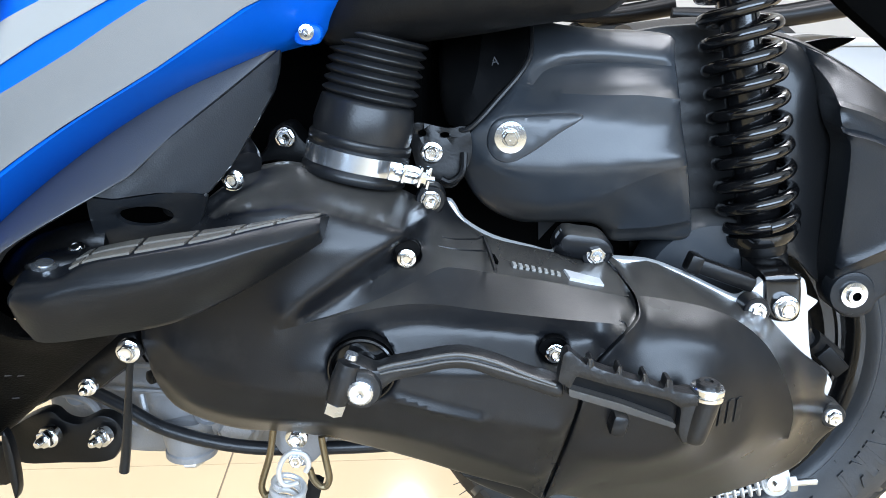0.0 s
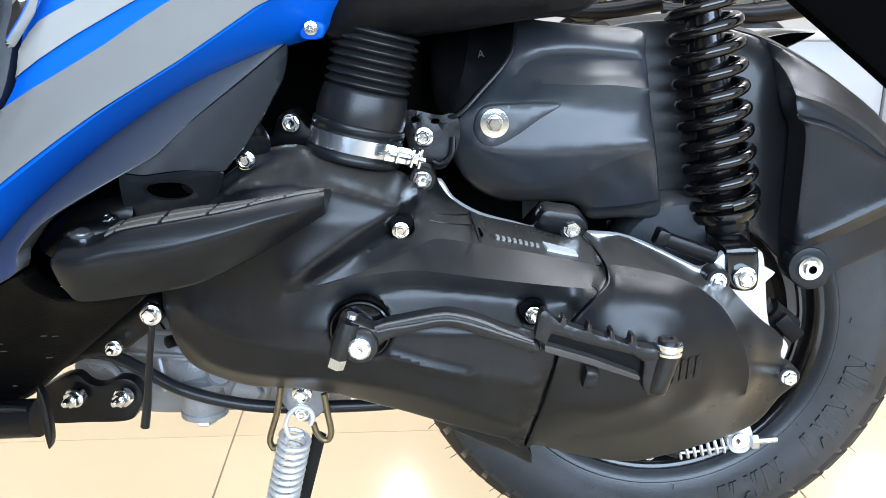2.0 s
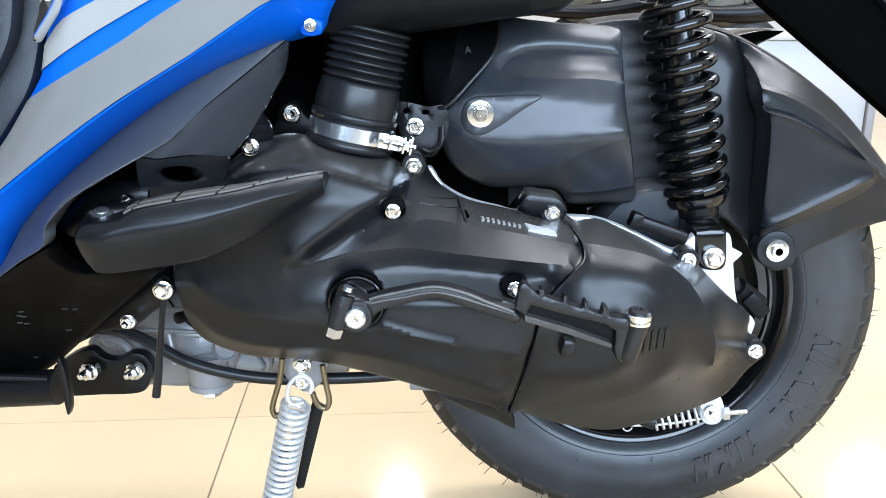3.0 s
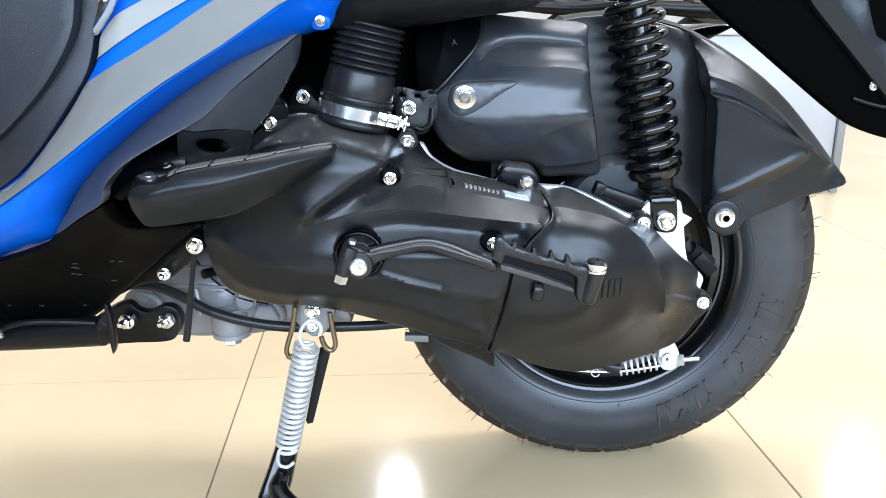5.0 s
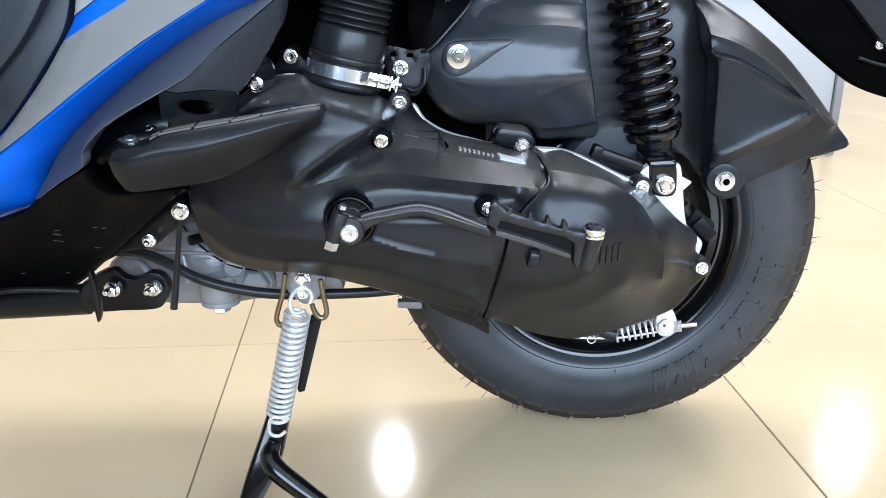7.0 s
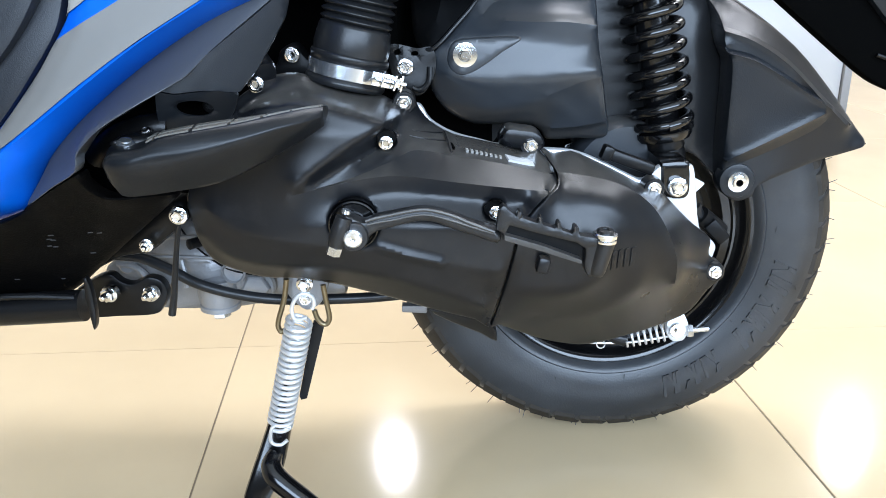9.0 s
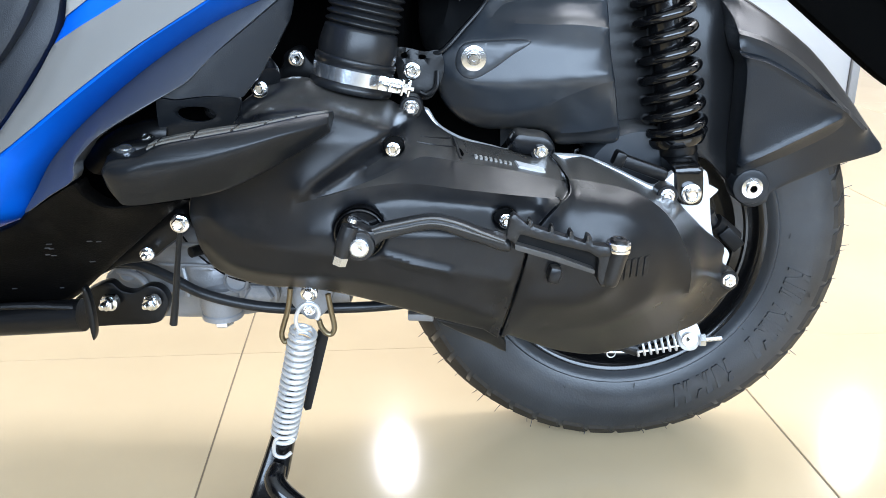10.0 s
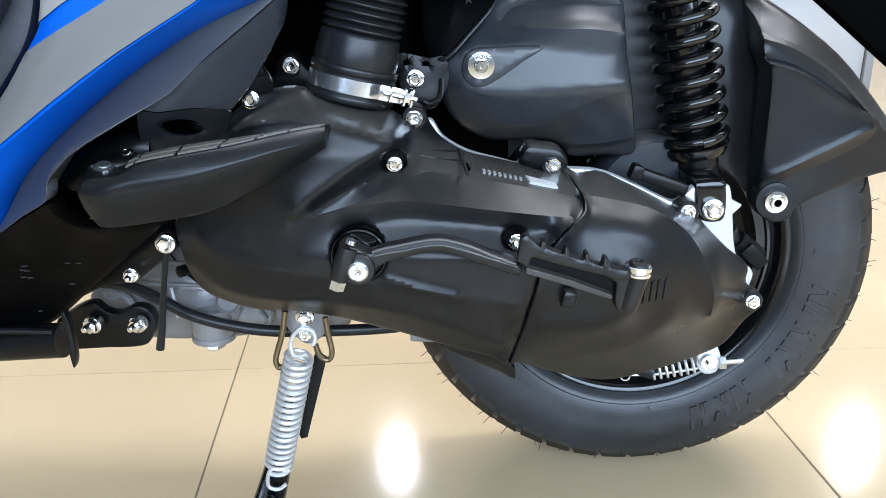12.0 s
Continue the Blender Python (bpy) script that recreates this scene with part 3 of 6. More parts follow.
def fender():
    rim = [(0.243, 0.655, 0.461), (0.261, 0.64, 0.454), (0.298, 0.63, 0.433), (0.338, 0.628, 0.405), (0.375, 0.628, 0.367), (0.403, 0.632, 0.335), (0.417, 0.629, 0.316), (0.398, 0.624, 0.309), (0.373, 0.618, 0.304), (0.347, 0.612, 0.296), (0.312, 0.604, 0.283), (0.307, 0.604, 0.273), (0.294, 0.604, 0.268), (0.282, 0.604, 0.274), (0.277, 0.604, 0.292), (0.275, 0.601, 0.313), (0.273, 0.596, 0.352), (0.271, 0.594, 0.391), (0.267, 0.596, 0.402), (0.264, 0.599, 0.411), (0.263, 0.606, 0.424), (0.261, 0.622, 0.436), (0.255, 0.645, 0.449)]
    lines = [[(0.266, 0.607, 0.423), (0.292, 0.607, 0.415), (0.325, 0.607, 0.395), (0.363, 0.612, 0.362), (0.395, 0.621, 0.336)], [(0.264, 0.601, 0.42), (0.289, 0.6, 0.412), (0.322, 0.6, 0.392), (0.359, 0.606, 0.36), (0.39, 0.618, 0.335)],
             [(0.267, 0.6, 0.406), (0.291, 0.6, 0.4), (0.319, 0.6, 0.385), (0.349, 0.605, 0.367), (0.372, 0.611, 0.354)], [(0.268, 0.594, 0.402), (0.29, 0.593, 0.396), (0.317, 0.594, 0.382), (0.346, 0.6, 0.365), (0.368, 0.608, 0.353)],
             [(0.276, 0.597, 0.308), (0.312, 0.594, 0.327), (0.345, 0.599, 0.342), (0.363, 0.605, 0.349)],
             [(0.281, 0.603, 0.3), (0.322, 0.603, 0.318), (0.354, 0.607, 0.333), (0.368, 0.611, 0.342)]]
    ob = part("rear_fender", relief(rim, lines=lines, thick=0.028, step=0.0032, edge=0.003, soft=2, n=3, creases=[(flat(l), 0.0035, 0.0010) for l in (lines[1], lines[3], lines[4])]), FENDER, scooter, "dark grey plastic rear mudguard with pressed creases")
    rec = [(0.129, 0.64, 0.455), (0.137, 0.645, 0.468), (0.192, 0.648, 0.472), (0.235, 0.648, 0.463), (0.263, 0.648, 0.453), (0.296, 0.64, 0.429), (0.304, 0.632, 0.382), (0.305, 0.63, 0.309), (0.292, 0.63, 0.281), (0.276, 0.63, 0.288), (0.257, 0.63, 0.306), (0.227, 0.632, 0.312), (0.193, 0.632, 0.309), (0.143, 0.634, 0.317), (0.131, 0.636, 0.391)]
    part("inner_guard", relief(rec, guides=[[(0.244, 0.636, 0.45), (0.249, 0.63, 0.408), (0.254, 0.628, 0.36), (0.255, 0.628, 0.315)], [(0.262, 0.64, 0.429), (0.269, 0.637, 0.392), (0.273, 0.636, 0.348), (0.274, 0.634, 0.303)], [(0.202, 0.64, 0.444), (0.205, 0.634, 0.381), (0.209, 0.632, 0.32)]], thick=0.003, step=0.006, edge=0.002, n=3, soft=8), RUBBER, ob)
    # the top of the mudguard wraps over the tyre
    top = curve([(0.145, 0.7, 0.465), (0.2, 0.69, 0.471), (0.237, 0.655, 0.464), (0.262, 0.642, 0.454), (0.298, 0.631, 0.433), (0.338, 0.629, 0.404), (0.375, 0.629, 0.366), (0.403, 0.633, 0.335), (0.417, 0.63, 0.316)], 5)
    bm = bmesh.new()
    rows = []
    for p in top:
        away = (Vector((p.x, 0, p.z)) - Vector((0.1935, 0, 0.2262))).normalized()
        rows.append([bm.verts.new((p.x + away.x * h, p.y + 0.001 + d, p.z + away.z * h)) for d, h in ((0, -0.004), (0, 0), (0.02, 0.004), (0.045, 0.005), (0.08, 0.002), (0.11, -0.01), (0.11, -0.014), (0.02, 0.0))])
    for a, b in zip(rows, rows[1:]):
        for k in range(8):
            bm.faces.new((a[k], b[k], b[(k + 1) % 8], a[(k + 1) % 8]))
    bm.faces.new(rows[0])
    bm.faces.new(rows[-1][::-1])
    bmesh.ops.recalc_face_normals(bm, faces=bm.faces)
    part("crown", bm, BLACK, ob)
    # boss and bolt
    c = Vector((0.29, 0.6, 0.288))
    part("boss", lathe([(0.0165, -0.012), (0.0165, 0.0), (0.0155, 0.0022), (0.012, 0.003)], Matrix.Translation(c + Vector((0, 0.004, 0))) @ FACE, 36), FENDER, ob)
    bolt(c + Vector((0, -0.001, 0)), 0.0095, ob, "socket")
    return ob


rear_fender = fender()


def airbox():
    rim = [(0.053, 0.6, 0.473), (0.08, 0.6, 0.471), (0.111, 0.605, 0.468), (0.151, 0.615, 0.465), (0.152, 0.6, 0.449), (0.151, 0.578, 0.428), (0.151, 0.565, 0.409), (0.154, 0.558, 0.388), (0.159, 0.562, 0.362), (0.165, 0.58, 0.333), (0.14, 0.585, 0.33), (0.115, 0.585, 0.329), (0.108, 0.583, 0.337), (0.097, 0.58, 0.343), (0.071, 0.577, 0.344), (0.05, 0.578, 0.344), (0.03, 0.575, 0.353), (0.017, 0.568, 0.368), (0.01, 0.565, 0.385), (0.011, 0.56, 0.399), (0.015, 0.555, 0.408), (0.029, 0.558, 0.422), (0.05, 0.575, 0.448)]
    lines = [[(0.071, 0.563, 0.431), (0.098, 0.563, 0.43), (0.122, 0.564, 0.43), (0.148, 0.568, 0.427)], [(0.055, 0.572, 0.435), (0.065, 0.583, 0.444), (0.082, 0.59, 0.447), (0.11, 0.593, 0.448), (0.148, 0.596, 0.446)], [(0.154, 0.556, 0.388), (0.133, 0.552, 0.383), (0.106, 0.552, 0.372)],
             [(0.115, 0.572, 0.342), (0.137, 0.57, 0.344), (0.162, 0.569, 0.349)]]
    guides = [[(0.024, 0.551, 0.391), (0.044, 0.547, 0.384), (0.078, 0.546, 0.385), (0.117, 0.547, 0.389), (0.151, 0.553, 0.393)], [(0.071, 0.572, 0.434), (0.099, 0.575, 0.434), (0.124, 0.577, 0.433), (0.15, 0.582, 0.431)], [(0.05, 0.572, 0.438), (0.06, 0.58, 0.448), (0.079, 0.586, 0.453), (0.11, 0.589, 0.454), (0.148, 0.594, 0.453)],
              [(0.116, 0.579, 0.338), (0.139, 0.578, 0.34), (0.163, 0.577, 0.344)], [(0.026, 0.553, 0.415), (0.048, 0.551, 0.419), (0.077, 0.552, 0.42), (0.117, 0.553, 0.415), (0.149, 0.56, 0.414)], [(0.099, 0.554, 0.368), (0.079, 0.557, 0.361), (0.055, 0.561, 0.358), (0.032, 0.562, 0.367)]]
    shell = relief(rim, lines=lines, guides=guides, thick=0.05, step=0.003, edge=0.005, soft=5)
    fn = surface_of(shell)
    ob = part("airbox", shell, AIRBOX, scooter, "black plastic air filter case with a washer bolt")
    shield = [(0.032, 0.55, 0.416), (0.053, 0.55, 0.419), (0.085, 0.55, 0.419), (0.07, 0.55, 0.408), (0.053, 0.55, 0.396), (0.04, 0.55, 0.39), (0.03, 0.55, 0.393), (0.026, 0.55, 0.403)]
    part("bolt_plate", relief(shield, fn=fn, thick=0.004, step=0.005, edge=0.0015, lift=0.0022), AIRBOX, ob)
    bolt((0.04, 0.545, 0.406), 0.0099, ob, "washer")
    rimd = [(0.05, 0.6, 0.474), (0.052, 0.578, 0.451), (0.029, 0.562, 0.425), (0.015, 0.556, 0.411), (0.008, 0.565, 0.409), (0, 0.59, 0.411), (-0.004, 0.6, 0.435), (0.001, 0.62, 0.465)]
    innd = [(0.029, 0.578, 0.442), (0.014, 0.572, 0.423), (0.019, 0.6, 0.456), (0.044, 0.598, 0.466)]
    duct = part("intake_duct", relief(rimd, innd, thick=0.05, step=0.006, edge=0.004, creases=[(flat([(0.024, 0.6, 0.465), (0.02, 0.59, 0.441), (0.013, 0.57, 0.418)]), 0.012, 0.006)]), BLACK, ob, "black plastic intake duct beside the filter case")
    part("sealing_lip", tube([(0.054, 0.592, 0.476), (0.052, 0.57, 0.451), (0.03, 0.556, 0.425), (0.016, 0.551, 0.411), (0.008, 0.556, 0.409)], 0.0016, 5, 8), RUBBER, ob)
    # small moulded letter on the duct
    cu = bpy.data.curves.new("moulded_letter", "FONT")
    cu.body, cu.size, cu.extrude = "A", 0.0075, 0.0003
    t = new("tmp_letter", cu)
    me = bpy.data.meshes.new_from_object(t)
    bpy.data.objects.remove(t)
    me.materials.append(GREY)
    lt = part("moulded_letter", me, None, duct)
    lt.matrix_basis = Matrix.Translation((0.029, 0.573, 0.447)) @ pose(0, 0, 0, 90, -8, 20)
    return ob


the_airbox = airbox()


def boot():
    p0, p1 = Vector((-0.0535, 0.528, 0.389)), Vector((-0.0365, 0.532, 0.466))
    m = along(p0, p1)
    L = (p1 - p0).length
    prof = [(0.0300, -0.005), (0.0313, -0.0035), (0.0313, 0.000), (0.0298, 0.001), (0.0298, 0.014), (0.0306, 0.0145), (0.0306, 0.0185), (0.0302, 0.0195), (0.0290, 0.0200), (0.0296, 0.026), (0.0288, 0.033), (0.0278, 0.039), (0.0272, 0.041)]
    h, k = 0.0420, 0
    while h < L:
        prof += [(0.0242, h), (0.0262, h + 0.0010), (0.0277, h + 0.0019), (0.0281, h + 0.0026), (0.0277, h + 0.0033), (0.0260, h + 0.0043)]
        h += 0.0055
        k += 1
    ob = part("intake_boot", lathe(prof, m, 64, cap=False), RUBBER, scooter, "ribbed black rubber intake boot held by a steel clamp", 60)
    band = part("hose_clamp", lathe([(0.0299, 0.002), (0.0308, 0.0022), (0.0308, 0.0122), (0.0299, 0.0124)], m, 64, cap=False), ZINC, ob, "zinc-plated steel hose clamp")
    # clamp ears, screw and nut at the right front
    c = Vector((-0.019, 0.495, 0.392))
    tilt = -13
    b = block((0.019, 0.0022, 0.0105), pose(c.x - 0.003, c.y + 0.0045, c.z, 0, -tilt, 18), 0.0006)
    block((0.0018, 0.0095, 0.0115), pose(c.x + 0.0045, c.y + 0.001, c.z - 0.001, 0, -tilt, 18), 0.0006, b)
    block((0.0018, 0.0085, 0.0105), pose(c.x - 0.0045, c.y + 0.001, c.z + 0.001, 0, -tilt, 18), 0.0006, b)
    block((0.0018, 0.0075, 0.0125), pose(c.x + 0.0095, c.y + 0.003, c.z - 0.002, 0, -tilt, 18), 0.0006, b)
    tube([c + Vector((-0.008, -0.001, 0.002)), c + Vector((0.0135, 0.001, -0.0028))], 0.0019, 1, 10, b)
    tube([c + Vector((0.0055, -0.0005, -0.0012)), c + Vector((0.0088, 0, -0.0020))], 0.0036, 1, 6, b)
    part("clamp_lug", b, BOLT, ob)
    # moulded part number as plain bars
    bars = bmesh.new()
    q = m.inverted() @ Vector((-0.04, 0.5, 0.426))
    a0 = math.atan2(q.y, q.x)
    for i in range(3):
        a = a0 + (i - 1) * 0.1
        block((0.0006, 0.0022, 0.0036), m @ Matrix.Translation((0.0272 * math.cos(a), 0.0272 * math.sin(a), 0.0375)) @ Matrix.Rotation(a, 4, "Z"), 0.0002, bars)
    part("moulded_mark", bars, RUBBER, ob)
    return ob


boot()


def cover():
    rim = [(-0.167, 0.472, 0.29), (-0.169, 0.472, 0.309), (-0.154, 0.468, 0.348), (-0.136, 0.468, 0.373), (-0.125, 0.474, 0.384), (-0.107, 0.487, 0.395), (-0.089, 0.505, 0.396), (-0.07, 0.515, 0.389), (-0.047, 0.515, 0.382), (-0.025, 0.518, 0.377), (-0.017, 0.525, 0.372), (-0.012, 0.534, 0.376), (-0.003, 0.537, 0.374), (0.003, 0.535, 0.366), (0.012, 0.53, 0.355), (0.03, 0.527, 0.345), (0.053, 0.525, 0.34), (0.071, 0.525, 0.336), (0.084, 0.531, 0.332), (0.1, 0.532, 0.332), (0.107, 0.53, 0.328), (0.127, 0.531, 0.33), (0.149, 0.535, 0.321), (0.176, 0.54, 0.307), (0.188, 0.54, 0.301), (0.197, 0.535, 0.306), (0.204, 0.535, 0.297), (0.216, 0.538, 0.284), (0.236, 0.54, 0.265), (0.251, 0.541, 0.253), (0.251, 0.541, 0.239), (0.264, 0.541, 0.228), (0.266, 0.541, 0.219), (0.261, 0.541, 0.214), (0.253, 0.541, 0.206), (0.24, 0.541, 0.187), (0.222, 0.54, 0.177), (0.188, 0.535, 0.167), (0.151, 0.53, 0.16), (0.126, 0.524, 0.164), (0.101, 0.51, 0.176), (0.073, 0.485, 0.197), (0.06, 0.468, 0.208), (0.015, 0.472, 0.218), (-0.018, 0.477, 0.226), (-0.061, 0.478, 0.237), (-0.092, 0.478, 0.242), (-0.117, 0.478, 0.243), (-0.141, 0.478, 0.25), (-0.156, 0.477, 0.259), (-0.164, 0.474, 0.275)]
    # the seam between front cover and rear cap
    seam = [(0.098, 0.531, 0.335), (0.104, 0.52, 0.329), (0.107, 0.482, 0.327), (0.106, 0.465, 0.32), (0.097, 0.454, 0.314), (0.085, 0.452, 0.301), (0.078, 0.451, 0.288), (0.074, 0.452, 0.269), (0.068, 0.461, 0.239), (0.059, 0.47, 0.203)]
    creases = [([(-0.024, 0.2785), (-0.002, 0.272), (0.020, 0.2665)], 0.0065, 0.0020), ([(-0.039, 0.338), (-0.031, 0.342), (-0.023, 0.348)], 0.007, -0.003)]
    lines = [[(-0.09, 0.4492, 0.316), (-0.078, 0.45, 0.319), (-0.047, 0.453, 0.326), (-0.012, 0.456, 0.33), (0.028, 0.458, 0.325), (0.068, 0.46, 0.32), (0.103, 0.463, 0.316)],
             [(-0.071, 0.4525, 0.321), (-0.055, 0.4555, 0.325), (-0.035, 0.4605, 0.331), (-0.015, 0.4665, 0.339), (-0.001, 0.4715, 0.345), (0.011, 0.4745, 0.344), (0.028, 0.479, 0.34), (0.051, 0.481, 0.336), (0.079, 0.484, 0.33), (0.105, 0.486, 0.324)]]
    guides = [[(-0.056, 0.454, 0.312), (-0.039, 0.456, 0.314), (-0.012, 0.458, 0.317), (0.028, 0.46, 0.313), (0.069, 0.462, 0.308), (0.094, 0.463, 0.304)], [(-0.155, 0.463, 0.282), (-0.136, 0.461, 0.266), (-0.099, 0.457, 0.26), (-0.062, 0.453, 0.26), (-0.021, 0.452, 0.254), (0.019, 0.453, 0.241), (0.056, 0.457, 0.226)],
              [(-0.078, 0.447, 0.294), (-0.042, 0.446, 0.296), (-0.007, 0.446, 0.295), (0.028, 0.447, 0.294), (0.064, 0.449, 0.29), (0.079, 0.45, 0.287)],
              [(-0.151, 0.46, 0.303), (-0.129, 0.454, 0.288), (-0.097, 0.449, 0.283), (-0.061, 0.447, 0.279), (-0.021, 0.446, 0.276), (0.019, 0.447, 0.268), (0.065, 0.45, 0.257)],
              [(-0.017, 0.48, 0.354), (-0.027, 0.476, 0.347), (-0.04, 0.468, 0.341), (-0.055, 0.459, 0.333), (-0.071, 0.4545, 0.324)],
              [(-0.123, 0.462, 0.372), (-0.112, 0.46, 0.379), (-0.1, 0.4595, 0.383), (-0.084, 0.459, 0.384), (-0.069, 0.459, 0.383), (-0.053, 0.46, 0.379), (-0.038, 0.4615, 0.374), (-0.027, 0.4635, 0.37), (-0.02, 0.466, 0.366)],
              [(-0.0215, 0.467, 0.365), (-0.03, 0.459, 0.36), (-0.042, 0.4545, 0.353), (-0.054, 0.4505, 0.346), (-0.069, 0.447, 0.336), (-0.085, 0.4455, 0.324)],
              [(-0.016, 0.478, 0.364), (-0.013, 0.481, 0.356), (-0.006, 0.4805, 0.350)],
              [(-0.122, 0.472, 0.376), (-0.097, 0.479, 0.384), (-0.062, 0.486, 0.384), (-0.036, 0.494, 0.377), (-0.017, 0.5, 0.368), (-0.012, 0.497, 0.357), (0.001, 0.492, 0.351)],
              [(-0.135, 0.459, 0.344), (-0.111, 0.4535, 0.356), (-0.085, 0.451, 0.362), (-0.062, 0.4515, 0.362), (-0.042, 0.4555, 0.360)]]
    back = [[(0.11, 0.484, 0.326), (0.125, 0.484, 0.324), (0.149, 0.484, 0.319), (0.168, 0.483, 0.311), (0.185, 0.482, 0.297), (0.198, 0.482, 0.276), (0.207, 0.486, 0.253), (0.2095, 0.494, 0.231)]]
    back_guides = [[(0.108, 0.464, 0.315), (0.136, 0.463, 0.312), (0.157, 0.466, 0.302), (0.169, 0.468, 0.283), (0.176, 0.471, 0.258), (0.174, 0.477, 0.232), (0.153, 0.483, 0.214), (0.126, 0.487, 0.204), (0.092, 0.482, 0.208)],
                   [(0.086, 0.452, 0.282), (0.117, 0.451, 0.283), (0.136, 0.451, 0.277), (0.144, 0.452, 0.264), (0.134, 0.455, 0.246), (0.112, 0.457, 0.237), (0.077, 0.457, 0.24)]]
    xz = np.array(flat(curve(rim, 4, True)))
    sline = [(p.x, p.z) for p in curve(seam, 6)]
    rim_pts = curve(rim, 3, True)

    def side(p):
        d = [(p.x - q[0]) ** 2 + (p.z - q[1]) ** 2 for q in sline]
        i = min(max(int(np.argmin(d)), 0), len(sline) - 2)
        a, b = Vector(sline[i]), Vector(sline[i + 1])
        t = b - a
        return t.x * (p.z - a.y) - t.y * (p.x - a.x)
    left = [p for p in rim_pts if side(p) < -0.0004 * 0.01 and to_line(np.array([(p.x, p.z)]), sline, False)[0] > 0.003]
    right = [p for p in rim_pts if side(p) > 0.0004 * 0.01 and to_line(np.array([(p.x, p.z)]), sline, False)[0] > 0.003]
    gap = 0.0008

    def turned(points):
        # rotate a cyclic run so that it starts after the largest jump
        jumps = [(points[i] - points[i - 1]).length for i in range(len(points))]
        k = int(np.argmax(jumps))
        return points[k:] + points[:k]
    left, right = turned(left), turned(right)
    sl = [p.copy() for p in curve(seam, 6)]

    def joined(run, shift):
        s = [Vector((q.x + shift, q.y, q.z)) for q in sl]
        if (run[-1] - s[0]).length > (run[-1] - s[-1]).length:
            s = s[::-1]
        return [tuple(p) for p in run] + [tuple(p) for p in s]
    # hollows for the starter shaft and two sunk bolts
    def ring(c, r, n=32):
        return [(c[0] + r * math.cos(2 * math.pi * i / n), c[2] + r * math.sin(2 * math.pi * i / n)) for i in range(n)]
    kc, b6, b9 = (-0.043, 0.447, 0.296), (-0.02, 0.466, 0.352), (0.06, 0.452, 0.303)
    h_front = [ring(kc, 0.0185), ring(b6, 0.0078, 24), ring(b9, 0.0082, 24)]
    lshell = relief(joined(left, -gap), lines=lines, guides=guides, thick=0.008, step=0.0024, edge=0.0014, creases=creases, holes=h_front, n=1, soft=5)
    rshell = relief(joined(right, gap), lines=back, guides=back_guides, thick=0.008, step=0.0024, edge=0.0014, n=1, soft=16)
    both = merged(lshell.copy(), rshell.copy())
    fn = surface_of(both)
    solid = relief(rim, lines=lines + back, guides=guides + back_guides, thick=0.03, step=0.005, edge=0.0025, n=4)
    fn_closed = surface_of(solid)
    front = part("transmission_cover", lshell, COVER, scooter, "matt black plastic drive cover with sharp creases", 50)
    cap = part("rear_cap", rshell, COVER, front, "matt black rear section of the drive cover", 50)
    for c, r, depth in ((kc, 0.0185, 0.012), (b6, 0.0078, 0.008), (b9, 0.0082, 0.008)):
        y = float(fn_closed([(c[0], c[2])])[0])
        m = Matrix.Translation((c[0], y + 0.002, c[2])) @ FACE
        part("socket", lathe([(r + 0.0004, 0.003), (r, 0.001), (r - 0.0006, -depth), (0.0005, -depth)], m, 36, cap=False), BLACK, front)
    yk = float(fn_closed([(kc[0], kc[2])])[0])
    part("shaft_seal", lathe([(0.0178, -0.006), (0.0182, 0.0035), (0.0172, 0.0042), (0.0160, 0.003), (0.0158, -0.003), (0.009, -0.002), (0.009, 0.002)], Matrix.Translation((kc[0], yk, kc[2])) @ FACE, 48), GLOSS, front, "gloss black shaft seal")
    # the long slot beside the printed strip: two low ribs, the mouth's shade painted as a black patch
    for a, b in (((-0.003, 0.352), (0.027, 0.344)), ((-0.001, 0.3545), (0.028, 0.3462))):
        run = [(a[0] + (b[0] - a[0]) * k / 8, a[1] + (b[1] - a[1]) * k / 8) for k in range(9)]
        part("vent_rib", tube([(x, y + 0.0004, z) for (x, z), y in zip(run, fn(run))], [0.0005, 0.0010, 0.0011, 0.0011], 2, 8), COVER, front)
    part("vent_mouth_shade", decal([(0.026, 0.5, 0.3447), (0.029, 0.5005, 0.3437), (0.031, 0.492, 0.3418), (0.028, 0.4935, 0.3425)], 0.0012), SHADE_BLACK, front)
    # printed strip: bars for the name and a white field, lying on the sloping top
    lo, hi = [(0.039, 0.4915, 0.3402), (0.068, 0.4935, 0.3332)], [(0.0382, 0.4965, 0.3409), (0.068, 0.4985, 0.3339)]
    for i in range(8):
        t0, t1 = (i + 0.2) / 8, (i + 0.72) / 8
        quad = [Vector(lo[0]).lerp(Vector(lo[1]), t0), Vector(lo[0]).lerp(Vector(lo[1]), t1), Vector(hi[0]).lerp(Vector(hi[1]), t1), Vector(hi[0]).lerp(Vector(hi[1]), t0)]
        part("printed_bar", decal(quad, 0.0012), DECAL_LIGHT, front)
    part("printed_field", decal([(0.072, 0.491, 0.333), (0.092, 0.493, 0.328), (0.091, 0.502, 0.329), (0.07, 0.504, 0.334)], 0.0012), WHITE_INK, front, "white printed field")
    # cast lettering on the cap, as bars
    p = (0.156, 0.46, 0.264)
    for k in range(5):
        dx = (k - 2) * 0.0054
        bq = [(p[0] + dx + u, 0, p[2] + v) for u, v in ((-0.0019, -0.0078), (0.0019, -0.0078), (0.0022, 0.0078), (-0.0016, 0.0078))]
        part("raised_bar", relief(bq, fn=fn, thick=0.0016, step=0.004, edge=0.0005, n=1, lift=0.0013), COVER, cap)
